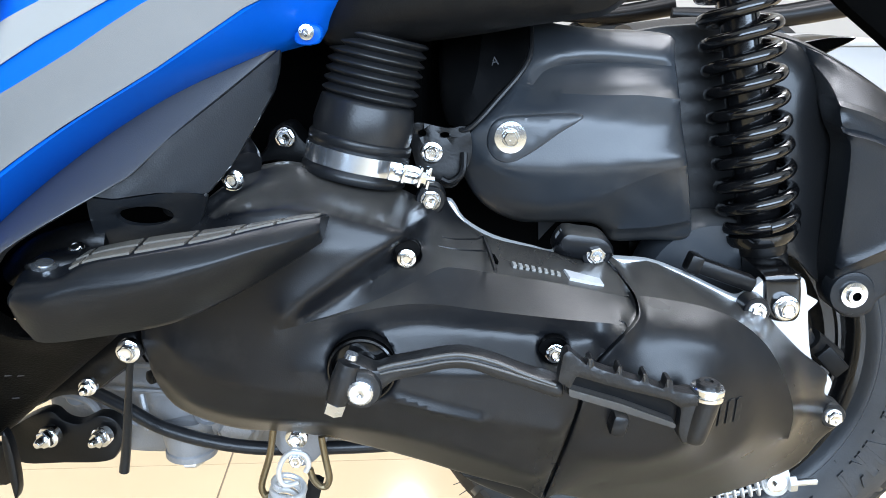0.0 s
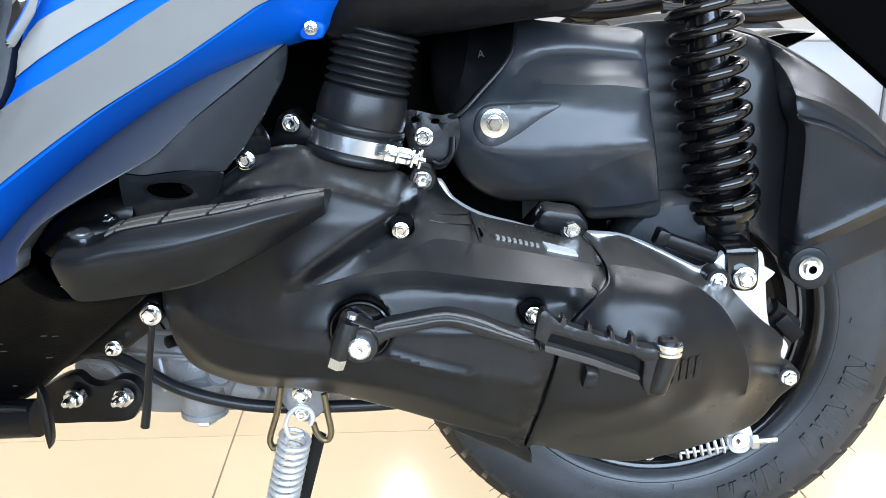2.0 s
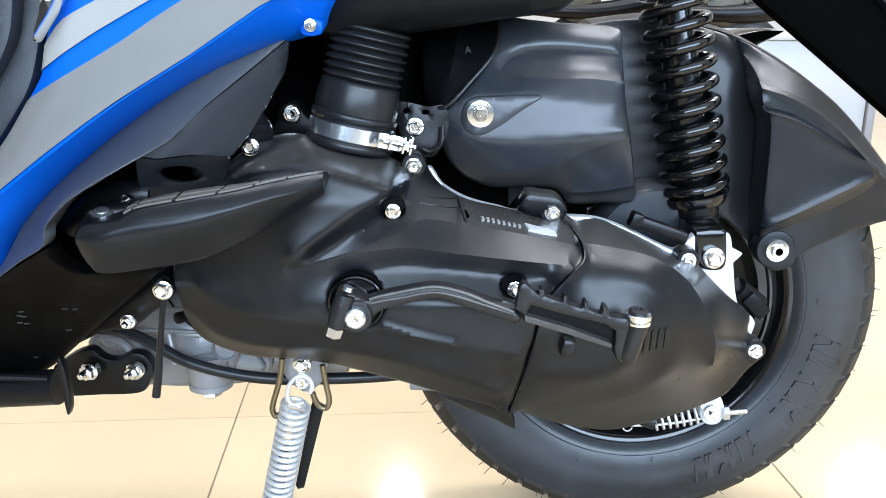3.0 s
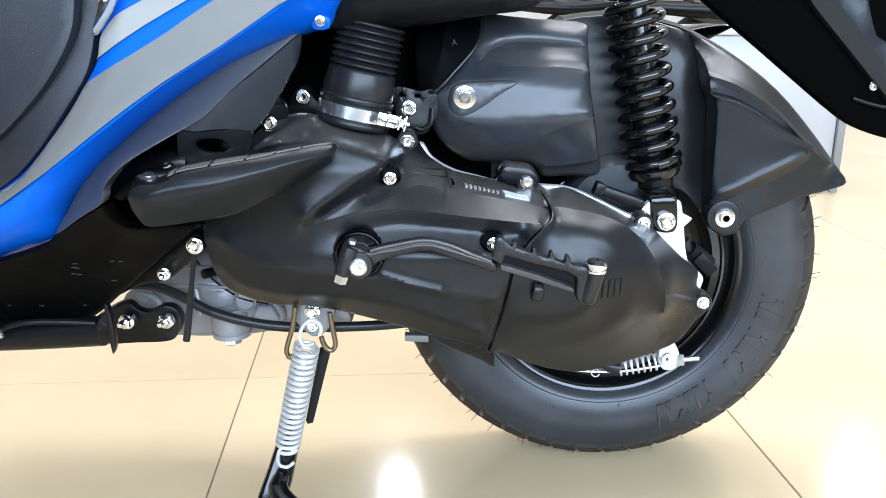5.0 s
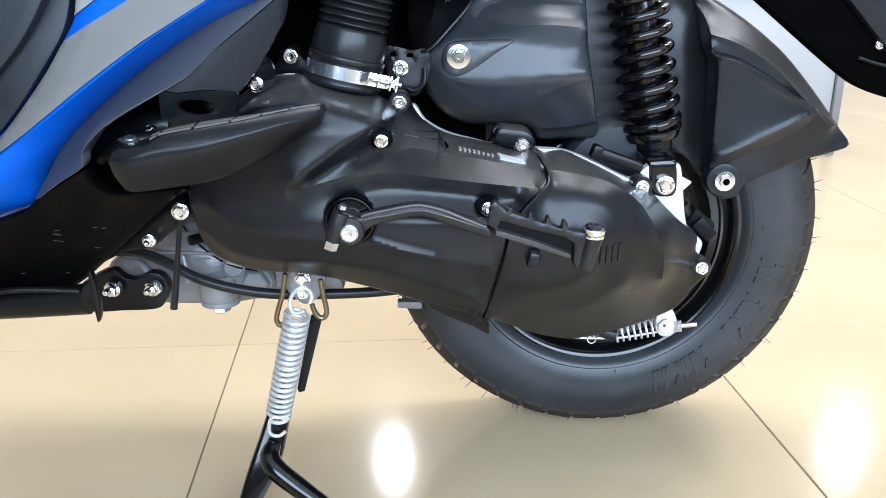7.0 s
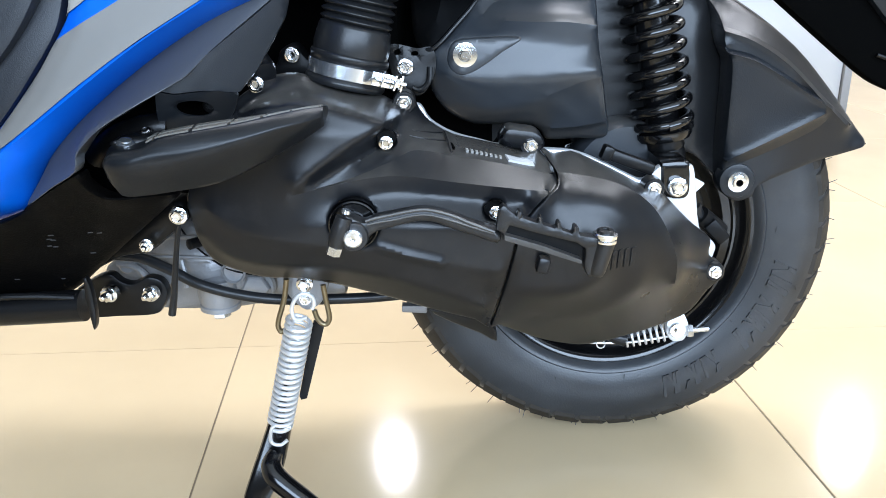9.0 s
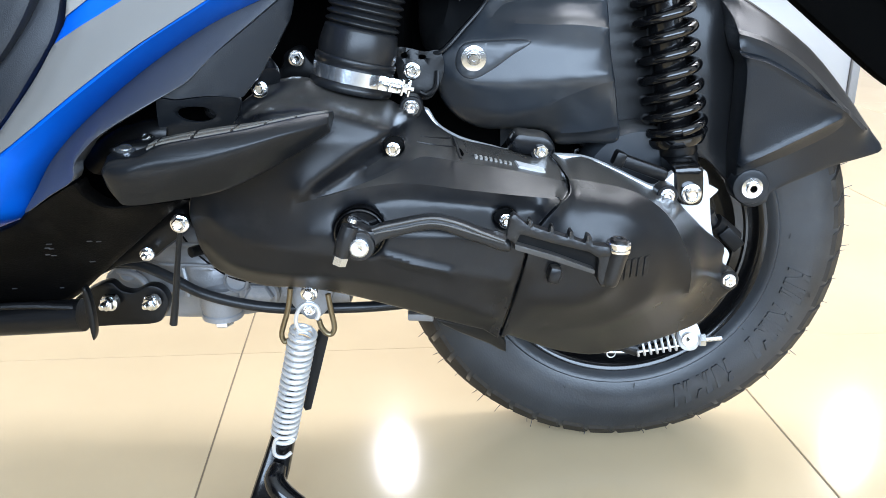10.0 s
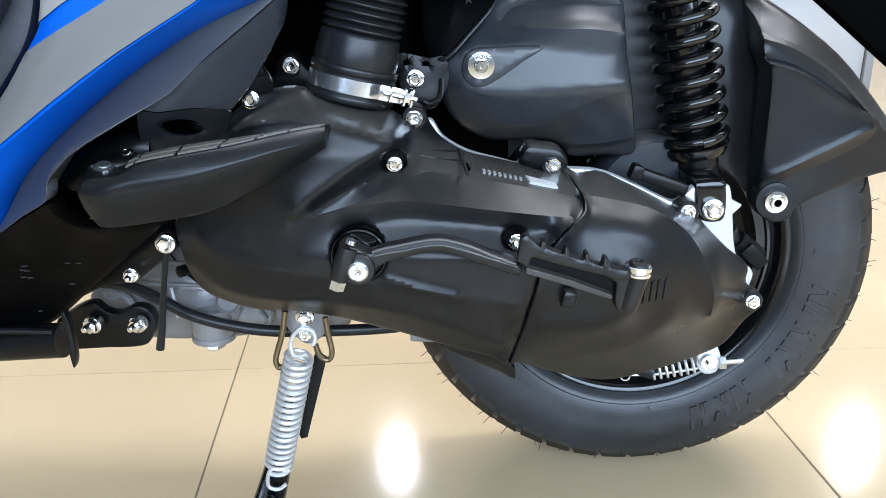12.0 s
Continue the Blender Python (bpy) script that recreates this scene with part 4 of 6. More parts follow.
    # the lower lip that hangs under the seam
    lip = [(0.01, 0.474, 0.217), (0.039, 0.472, 0.212), (0.06, 0.469, 0.207), (0.066, 0.476, 0.188), (0.053, 0.478, 0.194), (0.029, 0.478, 0.204)]
    part("lower_lip", relief(lip, thick=0.012, step=0.006, edge=0.002, n=2), COVER, front)
    # ears with bolts round the edge
    for spot, r, par, kind in (((-0.008, 0.52, 0.372), 0.0058, front, "hex"), ((0.093, 0.528, 0.337), 0.0058, cap, "hex"), ((0.196, 0.53, 0.3), 0.0056, cap, "hex"), ((0.256, 0.536, 0.225), 0.0054, cap, "hex"),
                               ((-0.02, 0.47, 0.351), 0.0053, front, "flange"), ((0.061, 0.456, 0.302), 0.0056, front, "flange")):
        c = Vector(spot)
        if kind == "hex":
            part("bolt_ear", lathe([(r * 1.55, -0.014), (r * 1.55, 0.0), (r * 1.4, 0.001), (r * 1.1, 0.0012)], Matrix.Translation(c + Vector((0, 0.001, 0))) @ FACE, 28), COVER, par)
        bolt(c, r, par, kind, (random.Random(int(c.x * 9999)).uniform(-4, 4), random.Random(int(c.z * 9999)).uniform(0, 60), 0))
    # cast lug beside the upper bolt
    lug = [(0.068, 0.528, 0.337), (0.07, 0.526, 0.346), (0.075, 0.526, 0.351), (0.084, 0.526, 0.35), (0.097, 0.526, 0.348), (0.104, 0.526, 0.34), (0.101, 0.528, 0.332), (0.08, 0.528, 0.333)]
    part("cast_lug", relief(lug, thick=0.02, step=0.004, edge=0.005), COVER, front)
    return front


transmission_cover = cover()


def cases():
    # rear half of the drive case: bright aluminium edge round the plastic
    rim = [(0.001, 0.54, 0.368), (0.013, 0.538, 0.355), (0.031, 0.536, 0.345), (0.054, 0.535, 0.339), (0.068, 0.535, 0.336), (0.069, 0.535, 0.344), (0.074, 0.535, 0.35), (0.081, 0.536, 0.343), (0.098, 0.537, 0.333), (0.128, 0.538, 0.33), (0.152, 0.541, 0.321), (0.178, 0.545, 0.308), (0.191, 0.545, 0.304), (0.201, 0.546, 0.313), (0.211, 0.548, 0.318), (0.228, 0.549, 0.315), (0.234, 0.549, 0.31), (0.243, 0.549, 0.261), (0.257, 0.549, 0.247), (0.257, 0.548, 0.234), (0.237, 0.548, 0.181), (0.19, 0.545, 0.168), (0.136, 0.54, 0.167), (0.081, 0.53, 0.21), (0.009, 0.53, 0.274), (-0.02, 0.535, 0.344)]
    ob = part("drive_case", relief(rim, thick=0.006, step=0.008, edge=0.002), ALU_BRIGHT, scooter, "bright cast aluminium drive case behind the cover")
    sp = [(0.234, 0.556, 0.304), (0.247, 0.558, 0.297), (0.238, 0.556, 0.289)]
    part("bracket_tab", relief(sp, thick=0.004, step=0.006, edge=0.001, n=1), ALU_BRIGHT, ob)
    # plug connector behind the case
    p, q = Vector((0.25, 0.572, 0.265)), Vector((0.271, 0.578, 0.248))
    part("sensor_plug", tube([p, q], 0.0085, 1, 16), BLACK, ob, "black plastic sensor plug")
    b = block((0.022, 0.016, 0.012), Matrix.Translation((0.264, 0.57, 0.252)) @ pose(0, 0, 0, 0, 45, 0), 0.0015)
    part("plug_collar", b, BLACK, ob)
    part("cable", tube([(0.244, 0.57, 0.274), (0.249, 0.572, 0.265), (0.255, 0.573, 0.259)], 0.005, 4, 10), RUBBER, ob)
    # rubber clip and round hub cover over the case
    p, q = Vector((0.158, 0.545, 0.327)), Vector((0.205, 0.552, 0.309))
    b = block((0.044, 0.012, 0.0105), Matrix.Translation(p.lerp(q, 0.42)) @ pose(0, 0, 0, 0, 20, 0), 0.003)
    merged(b, block((0.009, 0.013, 0.0125), Matrix.Translation(p) @ pose(0, 0, 0, 0, 20, 0), 0.002))
    part("rubber_clip", b, SATIN, ob)
    part("drum_cover", lathe([(0.052, -0.03), (0.052, 0.0), (0.048, 0.006), (0.02, 0.008)], Matrix.Translation((0.188, 0.6, 0.291)) @ FACE, 48), AIRBOX, ob)
    # mount plate with two slots and its bolt, beside the intake boot
    pl = [(-0.02, 0.553, 0.413), (0.002, 0.553, 0.41), (0.014, 0.553, 0.411), (0.017, 0.553, 0.395), (0.01, 0.55, 0.378), (0.002, 0.55, 0.373), (-0.013, 0.55, 0.378), (-0.02, 0.553, 0.395)]
    def ring(c, rx, rz, n=16):
        return [(c[0] + rx * math.cos(2 * math.pi * i / n), c[2] + rz * math.sin(2 * math.pi * i / n)) for i in range(n)]
    pb = part("mount_plate", relief(pl, thick=0.004, step=0.006, edge=0.001, holes=[ring((-0.014, 0.553, 0.407), 0.0027, 0.0022), ring((0, 0.553, 0.406), 0.003, 0.0019)]), SATIN, scooter, "black steel mount plate with slots")
    part("rib", tube([(0.012, 0.549, 0.396), (0.011, 0.546, 0.384), (0.004, 0.545, 0.378), (-0.002, 0.545, 0.38)], 0.0022, 4, 8), SATIN, pb)
    bolt((-0.008, 0.548, 0.396), 0.0069, pb, "flange", (0, 20, 0))
    # bosses of the two bolts above the cover
    b4 = Vector((-0.095, 0.533, 0.407))
    ears = [(-0.105, 0.54, 0.41), (-0.094, 0.54, 0.414), (-0.086, 0.54, 0.405), (-0.078, 0.54, 0.397), (-0.082, 0.54, 0.389), (-0.102, 0.54, 0.391), (-0.117, 0.54, 0.389), (-0.109, 0.54, 0.399)]
    e = part("cover_ear", relief(ears, thick=0.02, step=0.005, edge=0.004), BLACK, scooter, "black plastic ear with a bolt")
    bolt(b4, 0.0056, e, "hex")
    b5 = Vector((-0.112, 0.472, 0.393))
    part("hose_stub", lathe([(0.0115, -0.05), (0.0115, -0.006), (0.010, -0.001), (0.006, 0.0)], Matrix.Translation(b5 + Vector((0.004, 0.012, 0.004))) @ pose(0, 0, 0, 118, 0, 35), 28), COVER, e)
    bolt(b5, 0.006, e, "flange")
    return ob


cases()


def crank():
    # grey crankcase under and before the cover
    rim = [(-0.247, 0.58, 0.236), (-0.209, 0.56, 0.264), (-0.179, 0.56, 0.259), (-0.144, 0.56, 0.231), (-0.107, 0.56, 0.22), (-0.065, 0.56, 0.206), (-0.066, 0.56, 0.189), (-0.082, 0.56, 0.183), (-0.13, 0.56, 0.186), (-0.156, 0.56, 0.182), (-0.162, 0.56, 0.183), (-0.189, 0.56, 0.18), (-0.223, 0.565, 0.178), (-0.246, 0.57, 0.179), (-0.277, 0.58, 0.198), (-0.281, 0.58, 0.213)]
    creases = [(flat([(-0.233, 0.56, 0.233), (-0.18, 0.56, 0.233)]), 0.004, 0.004), (flat([(-0.266, 0.575, 0.214), (-0.238, 0.57, 0.212), (-0.204, 0.56, 0.203)]), 0.006, 0.004), (flat([(-0.203, 0.56, 0.209), (-0.171, 0.56, 0.22), (-0.144, 0.56, 0.22)]), 0.006, 0.004)]
    ob = part("crankcase", relief(rim, [(-0.177, 0.545, 0.225), (-0.205, 0.555, 0.233), (-0.157, 0.545, 0.212)], thick=0.15, step=0.006, edge=0.006, creases=creases), ALU, scooter, "grey cast aluminium crankcase")
    part("rib", tube([(-0.229, 0.553, 0.25), (-0.207, 0.548, 0.253), (-0.183, 0.545, 0.253)], 0.0022, 3, 8), ALU, ob)
    part("rib", tube([(-0.201, 0.545, 0.233), (-0.198, 0.541, 0.221), (-0.197, 0.54, 0.21)], 0.0025, 3, 8), ALU, ob)
    part("rib", tube([(-0.239, 0.56, 0.231), (-0.206, 0.548, 0.235), (-0.165, 0.541, 0.236)], 0.0016, 3, 8), ALU, ob)
    part("rib", tube([(-0.266, 0.572, 0.22), (-0.247, 0.566, 0.218), (-0.235, 0.56, 0.208)], 0.003, 3, 8), ALU, ob)
    part("case_pocket", lathe([(0.0105, -0.001), (0.0105, 0.002), (0.009, 0.003), (0.008, 0.0005)], Matrix.Translation((-0.156, 0.54, 0.224)) @ FACE, 24), ALU, ob)
    part("gasket_line", tube([(-0.202, 0.553, 0.26), (-0.187, 0.546, 0.244), (-0.161, 0.54, 0.227), (-0.135, 0.54, 0.221)], 0.0009, 4, 6), SATIN, ob)
    d = Vector((-0.173, 0.553, 0.211))
    down = along(d, d + Vector((0, 0, -1)))
    part("drain_boss", lathe([(0.0185, -0.004), (0.018, 0.012), (0.0165, 0.020), (0.0175, 0.021), (0.0175, 0.025), (0.012, 0.026)], down, 32), ALU, ob)
    b = lathe([(0.0085, 0.024), (0.0085, 0.0325), (0.007, 0.034)], down, 6)
    part("drain_bolt", b, ZINC, ob)
    c = Vector((-0.139, 0.55, 0.207))
    b = lathe([(0.0165, -0.02), (0.0165, 0.0), (0.0145, 0.002)], Matrix.Translation(c) @ FACE, 32)
    hex_prism(0.0125, 0.001, 0.008, Matrix.Translation(c) @ FACE, b)
    part("oil_plug", b, ALU, ob)
    part("boss", lathe([(0.008, -0.02), (0.008, 0.0), (0.006, 0.002)], Matrix.Translation((-0.258, 0.572, 0.218)) @ FACE, 24), ALU, ob)
    part("boss", lathe([(0.0045, -0.02), (0.0045, 0.003), (0.003, 0.004)], Matrix.Translation((-0.186, 0.53, 0.253)) @ pose(0, 0, 0, 90, 0, -40), 16), BLACK, ob)
    # engine hanger plate
    pl = [(-0.298, 0.55, 0.201), (-0.29, 0.55, 0.208), (-0.274, 0.545, 0.218), (-0.263, 0.545, 0.22), (-0.255, 0.545, 0.213), (-0.245, 0.545, 0.211), (-0.232, 0.545, 0.217), (-0.221, 0.545, 0.214), (-0.216, 0.545, 0.203), (-0.221, 0.545, 0.189), (-0.23, 0.545, 0.182), (-0.26, 0.548, 0.179), (-0.288, 0.55, 0.177), (-0.297, 0.55, 0.184)]
    h = part("hanger_plate", relief(pl, thick=0.008, step=0.006, edge=0.002), SATIN, scooter, "black steel engine hanger plate with two bolts")
    bolt((-0.228, 0.538, 0.205), 0.0072, h, "stud", (0, 10, -14))
    bolt((-0.263, 0.538, 0.205), 0.0077, h, "stud", (0, 35, -14))
    # swing link with bolts
    lk = [(-0.178, 0.478, 0.304), (-0.171, 0.478, 0.295), (-0.175, 0.478, 0.286), (-0.193, 0.485, 0.271), (-0.21, 0.492, 0.258), (-0.235, 0.5, 0.251), (-0.252, 0.505, 0.242), (-0.272, 0.51, 0.232), (-0.241, 0.5, 0.262), (-0.217, 0.49, 0.28), (-0.194, 0.482, 0.297)]
    l = part("link_arm", relief(lk, thick=0.03, step=0.007, edge=0.005), SATIN, scooter, "black steel link arm with chromed bolts")
    bolt((-0.176, 0.469, 0.296), 0.007, l, "flange", (0, 15, 0))
    bolt((-0.207, 0.482, 0.268), 0.0054, l, "stud")
    # thin drain tube and breather hose
    part("drain_tube", tube([(-0.179, 0.478, 0.287), (-0.187, 0.49, 0.26), (-0.195, 0.498, 0.221), (-0.199, 0.5, 0.202)], [0.0020, 0.0022, 0.0029, 0.0032], 4, 12), RUBBER, scooter, "thin black rubber drain tube")
    part("breather_hose", tube([(-0.268, 0.55, 0.236), (-0.238, 0.545, 0.236), (-0.21, 0.535, 0.229), (-0.184, 0.528, 0.218), (-0.153, 0.525, 0.21), (-0.118, 0.525, 0.205), (-0.073, 0.53, 0.203), (-0.032, 0.535, 0.203), (0.009, 0.54, 0.206)], 0.0046, 5, 14), RUBBER, scooter, "black rubber breather hose")
    return ob


crank()


def shock():
    base, top = Vector((0.218, 0.597, 0.333)), Vector((0.186, 0.605, 0.505))
    ax = (top - base).normalized()
    m = along(base, top)
    ob = part("shock_absorber", lathe([(0.0135, -0.004), (0.0145, 0.0), (0.0145, 0.12), (0.013, 0.122), (0.013, 0.19)], m, 36), GLOSS, scooter, "gloss black rear shock absorber with coil spring")
    L = (top - base).length
    part("coil_spring", helix(base + ax * 0.009, top, 0.0230, 0.0046, (L - 0.009) / 0.0159, 12, 32, 0.2), GLOSS, ob, "gloss black coil spring")
    part("coil_end", helix(base + ax * 0.0045, base + ax * 0.0105, 0.0225, 0.0042, 0.95, 12, 32, 1.2), GLOSS, ob)
    part("spring_seat", lathe([(0.014, -0.006), (0.022, -0.005), (0.0245, -0.001), (0.0245, 0.003), (0.018, 0.005), (0.0145, 0.006)], m, 40), GLOSS, ob)
    part("lower_body", lathe([(0.012, -0.034), (0.0150, -0.031), (0.0165, -0.024), (0.0165, -0.016), (0.0158, -0.014), (0.0168, -0.012), (0.0168, -0.004), (0.0155, -0.003)], m, 36), SATIN, ob)
    # clevis: plate folded over, bolt through
    rim = [(0.204, 0.544, 0.317), (0.206, 0.544, 0.319), (0.225, 0.544, 0.32), (0.228, 0.544, 0.317), (0.23, 0.544, 0.299), (0.229, 0.544, 0.29), (0.223, 0.544, 0.287), (0.213, 0.544, 0.288), (0.207, 0.544, 0.292), (0.205, 0.544, 0.302)]
    cl = part("clevis", relief(rim, thick=0.04, step=0.006, edge=0.003, n=2), GLOSS, ob, "gloss black steel clevis")
    bolt((0.218, 0.54, 0.299), 0.0084, cl, "flange", (0, 12, 0))
    return ob


shock()


def kickstarter():
    arm = [(-0.05, 0.432, 0.307), (-0.042, 0.432, 0.305), (-0.035, 0.432, 0.302), (-0.027, 0.432, 0.305), (-0.018, 0.432, 0.307), (0.002, 0.432, 0.311), (0.013, 0.432, 0.311), (0.028, 0.432, 0.307), (0.043, 0.432, 0.301), (0.061, 0.432, 0.295), (0.061, 0.432, 0.286), (0.043, 0.432, 0.292), (0.028, 0.432, 0.297), (0.014, 0.432, 0.302), (0.002, 0.432, 0.302), (-0.018, 0.432, 0.297), (-0.027, 0.432, 0.294), (-0.034, 0.432, 0.287), (-0.042, 0.432, 0.281), (-0.051, 0.432, 0.283), (-0.052, 0.432, 0.296)]
    ob = part("kick_starter", relief(arm, thick=0.010, step=0.004, edge=0.003, n=3), CASTING, scooter, "black cast kick start lever folded along the cover")
    # Lighter worn ribs, which also paint the highlight lines along the lever.
    part("flange_rib", tube([(-0.033, 0.429, 0.304), (-0.027, 0.429, 0.306), (-0.018, 0.429, 0.308), (0.002, 0.429, 0.312), (0.013, 0.429, 0.312), (0.028, 0.429, 0.308), (0.042, 0.429, 0.302), (0.058, 0.429, 0.296)], 0.0012, 5, 8), WORN_GLINT, ob)
    part("flange_rib", tube([(-0.032, 0.43, 0.301), (-0.024, 0.43, 0.303), (-0.012, 0.43, 0.305), (0.002, 0.43, 0.308), (0.013, 0.43, 0.308), (0.028, 0.43, 0.304), (0.043, 0.43, 0.299), (0.059, 0.43, 0.294)], 0.0008, 5, 8), WORN_GLINT, ob)
    c = Vector((-0.042, 0.428, 0.292))
    part("hub", lathe([(0.0108, -0.016), (0.0108, 0.0), (0.0100, 0.0016), (0.0078, 0.0020)], Matrix.Translation(c + Vector((0, 0.003, 0))) @ FACE, 40), CASTING, ob)
    # splined shaft end
    b = bmesh.new()
    n = 44
    for r0, h0, r1, h1 in ((0.0064, -0.004, 0.0064, 0.0024), (0.0064, 0.0024, 0.0054, 0.0034), (0.0054, 0.0034, 0.0022, 0.0035), (0.0022, 0.0035, 0.0004, 0.0030)):
        rings = []
        for r, h in ((r0, h0), (r1, h1)):
            rings.append([b.verts.new(c + Vector(((r + (0.0005 if k % 2 and r > 0.0056 else 0)) * math.cos(2 * math.pi * k / n), -h, (r + (0.0005 if k % 2 and r > 0.0056 else 0)) * math.sin(2 * math.pi * k / n)))) for k in range(n)])
        for k in range(n):
            b.faces.new((rings[0][k], rings[0][(k + 1) % n], rings[1][(k + 1) % n], rings[1][k]))
    bmesh.ops.recalc_face_normals(b, faces=b.faces)
    part("splined_shaft", b, ZINC, ob, "bright splined steel shaft end")
    # pinch clamp and its bolt
    a, z = Vector((-0.048, 0.43, 0.306)), Vector((-0.055, 0.43, 0.285))
    part("pinch_clamp", tube([a + Vector((0, 0.002, 0)), a.lerp(z, 0.5) + Vector((0, 0.001, 0)), z + Vector((0, 0.001, 0))], [0.0060, 0.0068, 0.0056], 2, 20), CASTING, ob)
    e = (z - a).normalized()
    part("pinch_bolt", tube([z, z + e * 0.0062], [0.0056, 0.0054], 1, 6), ZINC, ob, "bright hexagon bolt")
    part("pinch_nut", tube([a - e * 0.004, a - e * 0.0066], [0.0036, 0.0032], 1, 12), ZINC, ob)
    # folding pedal: toothed upper rail, thin worn lower rail, black sheet painting the shaded gap between, pivot boss
    # with washers
    rail = [(0.059, 0.426, 0.299), (0.061, 0.426, 0.314), (0.064, 0.426, 0.316), (0.067, 0.426, 0.313), (0.073, 0.426, 0.308), (0.074, 0.426, 0.312), (0.076, 0.426, 0.312), (0.077, 0.426, 0.307), (0.088, 0.426, 0.303), (0.089, 0.426, 0.308), (0.091, 0.426, 0.307), (0.091, 0.426, 0.302), (0.101, 0.426, 0.299), (0.102, 0.426, 0.304), (0.104, 0.426, 0.304), (0.105, 0.426, 0.298), (0.113, 0.426, 0.295), (0.114, 0.426, 0.301), (0.117, 0.426, 0.3), (0.118, 0.426, 0.294), (0.13, 0.426, 0.292), (0.131, 0.426, 0.286), (0.122, 0.426, 0.285), (0.116, 0.426, 0.289), (0.088, 0.426, 0.296), (0.068, 0.426, 0.302), (0.065, 0.426, 0.295)]
    top = part("pedal", relief(rail, thick=0.009, step=0.003, edge=0.0008, n=1), CASTING, ob, "black cast folding pedal with teeth")
    part("lower_rail", relief([(0.065, 0.428, 0.294), (0.092, 0.428, 0.286), (0.121, 0.428, 0.275), (0.121, 0.428, 0.272), (0.091, 0.428, 0.282), (0.065, 0.428, 0.29)], thick=0.008, step=0.003, edge=0.0004, n=1), WORN_GLINT, top)
    part("gap_shade", relief([(0.063, 0.436, 0.301), (0.09, 0.436, 0.295), (0.125, 0.436, 0.284), (0.126, 0.436, 0.269), (0.094, 0.436, 0.28), (0.064, 0.436, 0.288)], thick=0.004, step=0.004, edge=0.0004, n=1), BLACK, top)
    for p, q in zip(rail[3:19:4], rail[5:21:4]):
        part("tooth_edge", tube([Vector(q) + Vector((0, -0.0006, 0)), Vector(q) + Vector((0.0004, -0.0006, -0.004))], 0.0006, 1, 6), WORN_GLINT, top)
    part("end_block", relief([(0.122, 0.43, 0.289), (0.132, 0.43, 0.29), (0.136, 0.43, 0.281), (0.133, 0.43, 0.268), (0.13, 0.43, 0.261), (0.126, 0.43, 0.262), (0.123, 0.43, 0.269), (0.123, 0.43, 0.281)], thick=0.010, step=0.004, edge=0.003, n=3), CASTING, top)
    c, t = Vector((0.132, 0.434, 0.262)), Vector((0.138, 0.434, 0.288))
    part("pivot_boss", tube([c, c.lerp(t, 0.1), c.lerp(t, 0.5), t], [0.0050, 0.0064, 0.0070, 0.0074], 2, 24), CASTING, top)
    w0, w1 = Vector((0.137, 0.434, 0.287)), Vector((0.138, 0.434, 0.3))
    b = lathe([(0.0060, 0.0), (0.0088, 0.0003), (0.0091, 0.0012), (0.0088, 0.0026), (0.0078, 0.0029), (0.0078, 0.0036), (0.0090, 0.0040), (0.0090, 0.0062), (0.0084, 0.0070), (0.0056, 0.0072)], along(w0, w1), 36)
    part("pivot_washer", b, BOLT, top, "two bright steel washers")
    part("pivot_screw", lathe([(0.0062, 0.0068), (0.0062, 0.0088), (0.0050, 0.0098), (0.0026, 0.0098), (0.0024, 0.0086)], along(w0, w1), 24), CASTING, top)
    lug = Vector((0.096, 0.446, 0.264))
    part("stop_lug", block((0.0095, 0.012, 0.013), pose(lug.x, lug.y + 0.004, lug.z, 0, 12, 0), 0.003), COVER, ob)
    return ob


kickstarter()


PEG = material("peg_plastic", (0.0055, 0.0065, 0.008), 0.3, vary=0.15, grain=0.12, scale=900, dust=0.03, spec=0.28)
PEGTOP = material("peg_pad_plastic", (0.105, 0.097, 0.083), 0.6, vary=0.2, grain=0.4, scale=900)


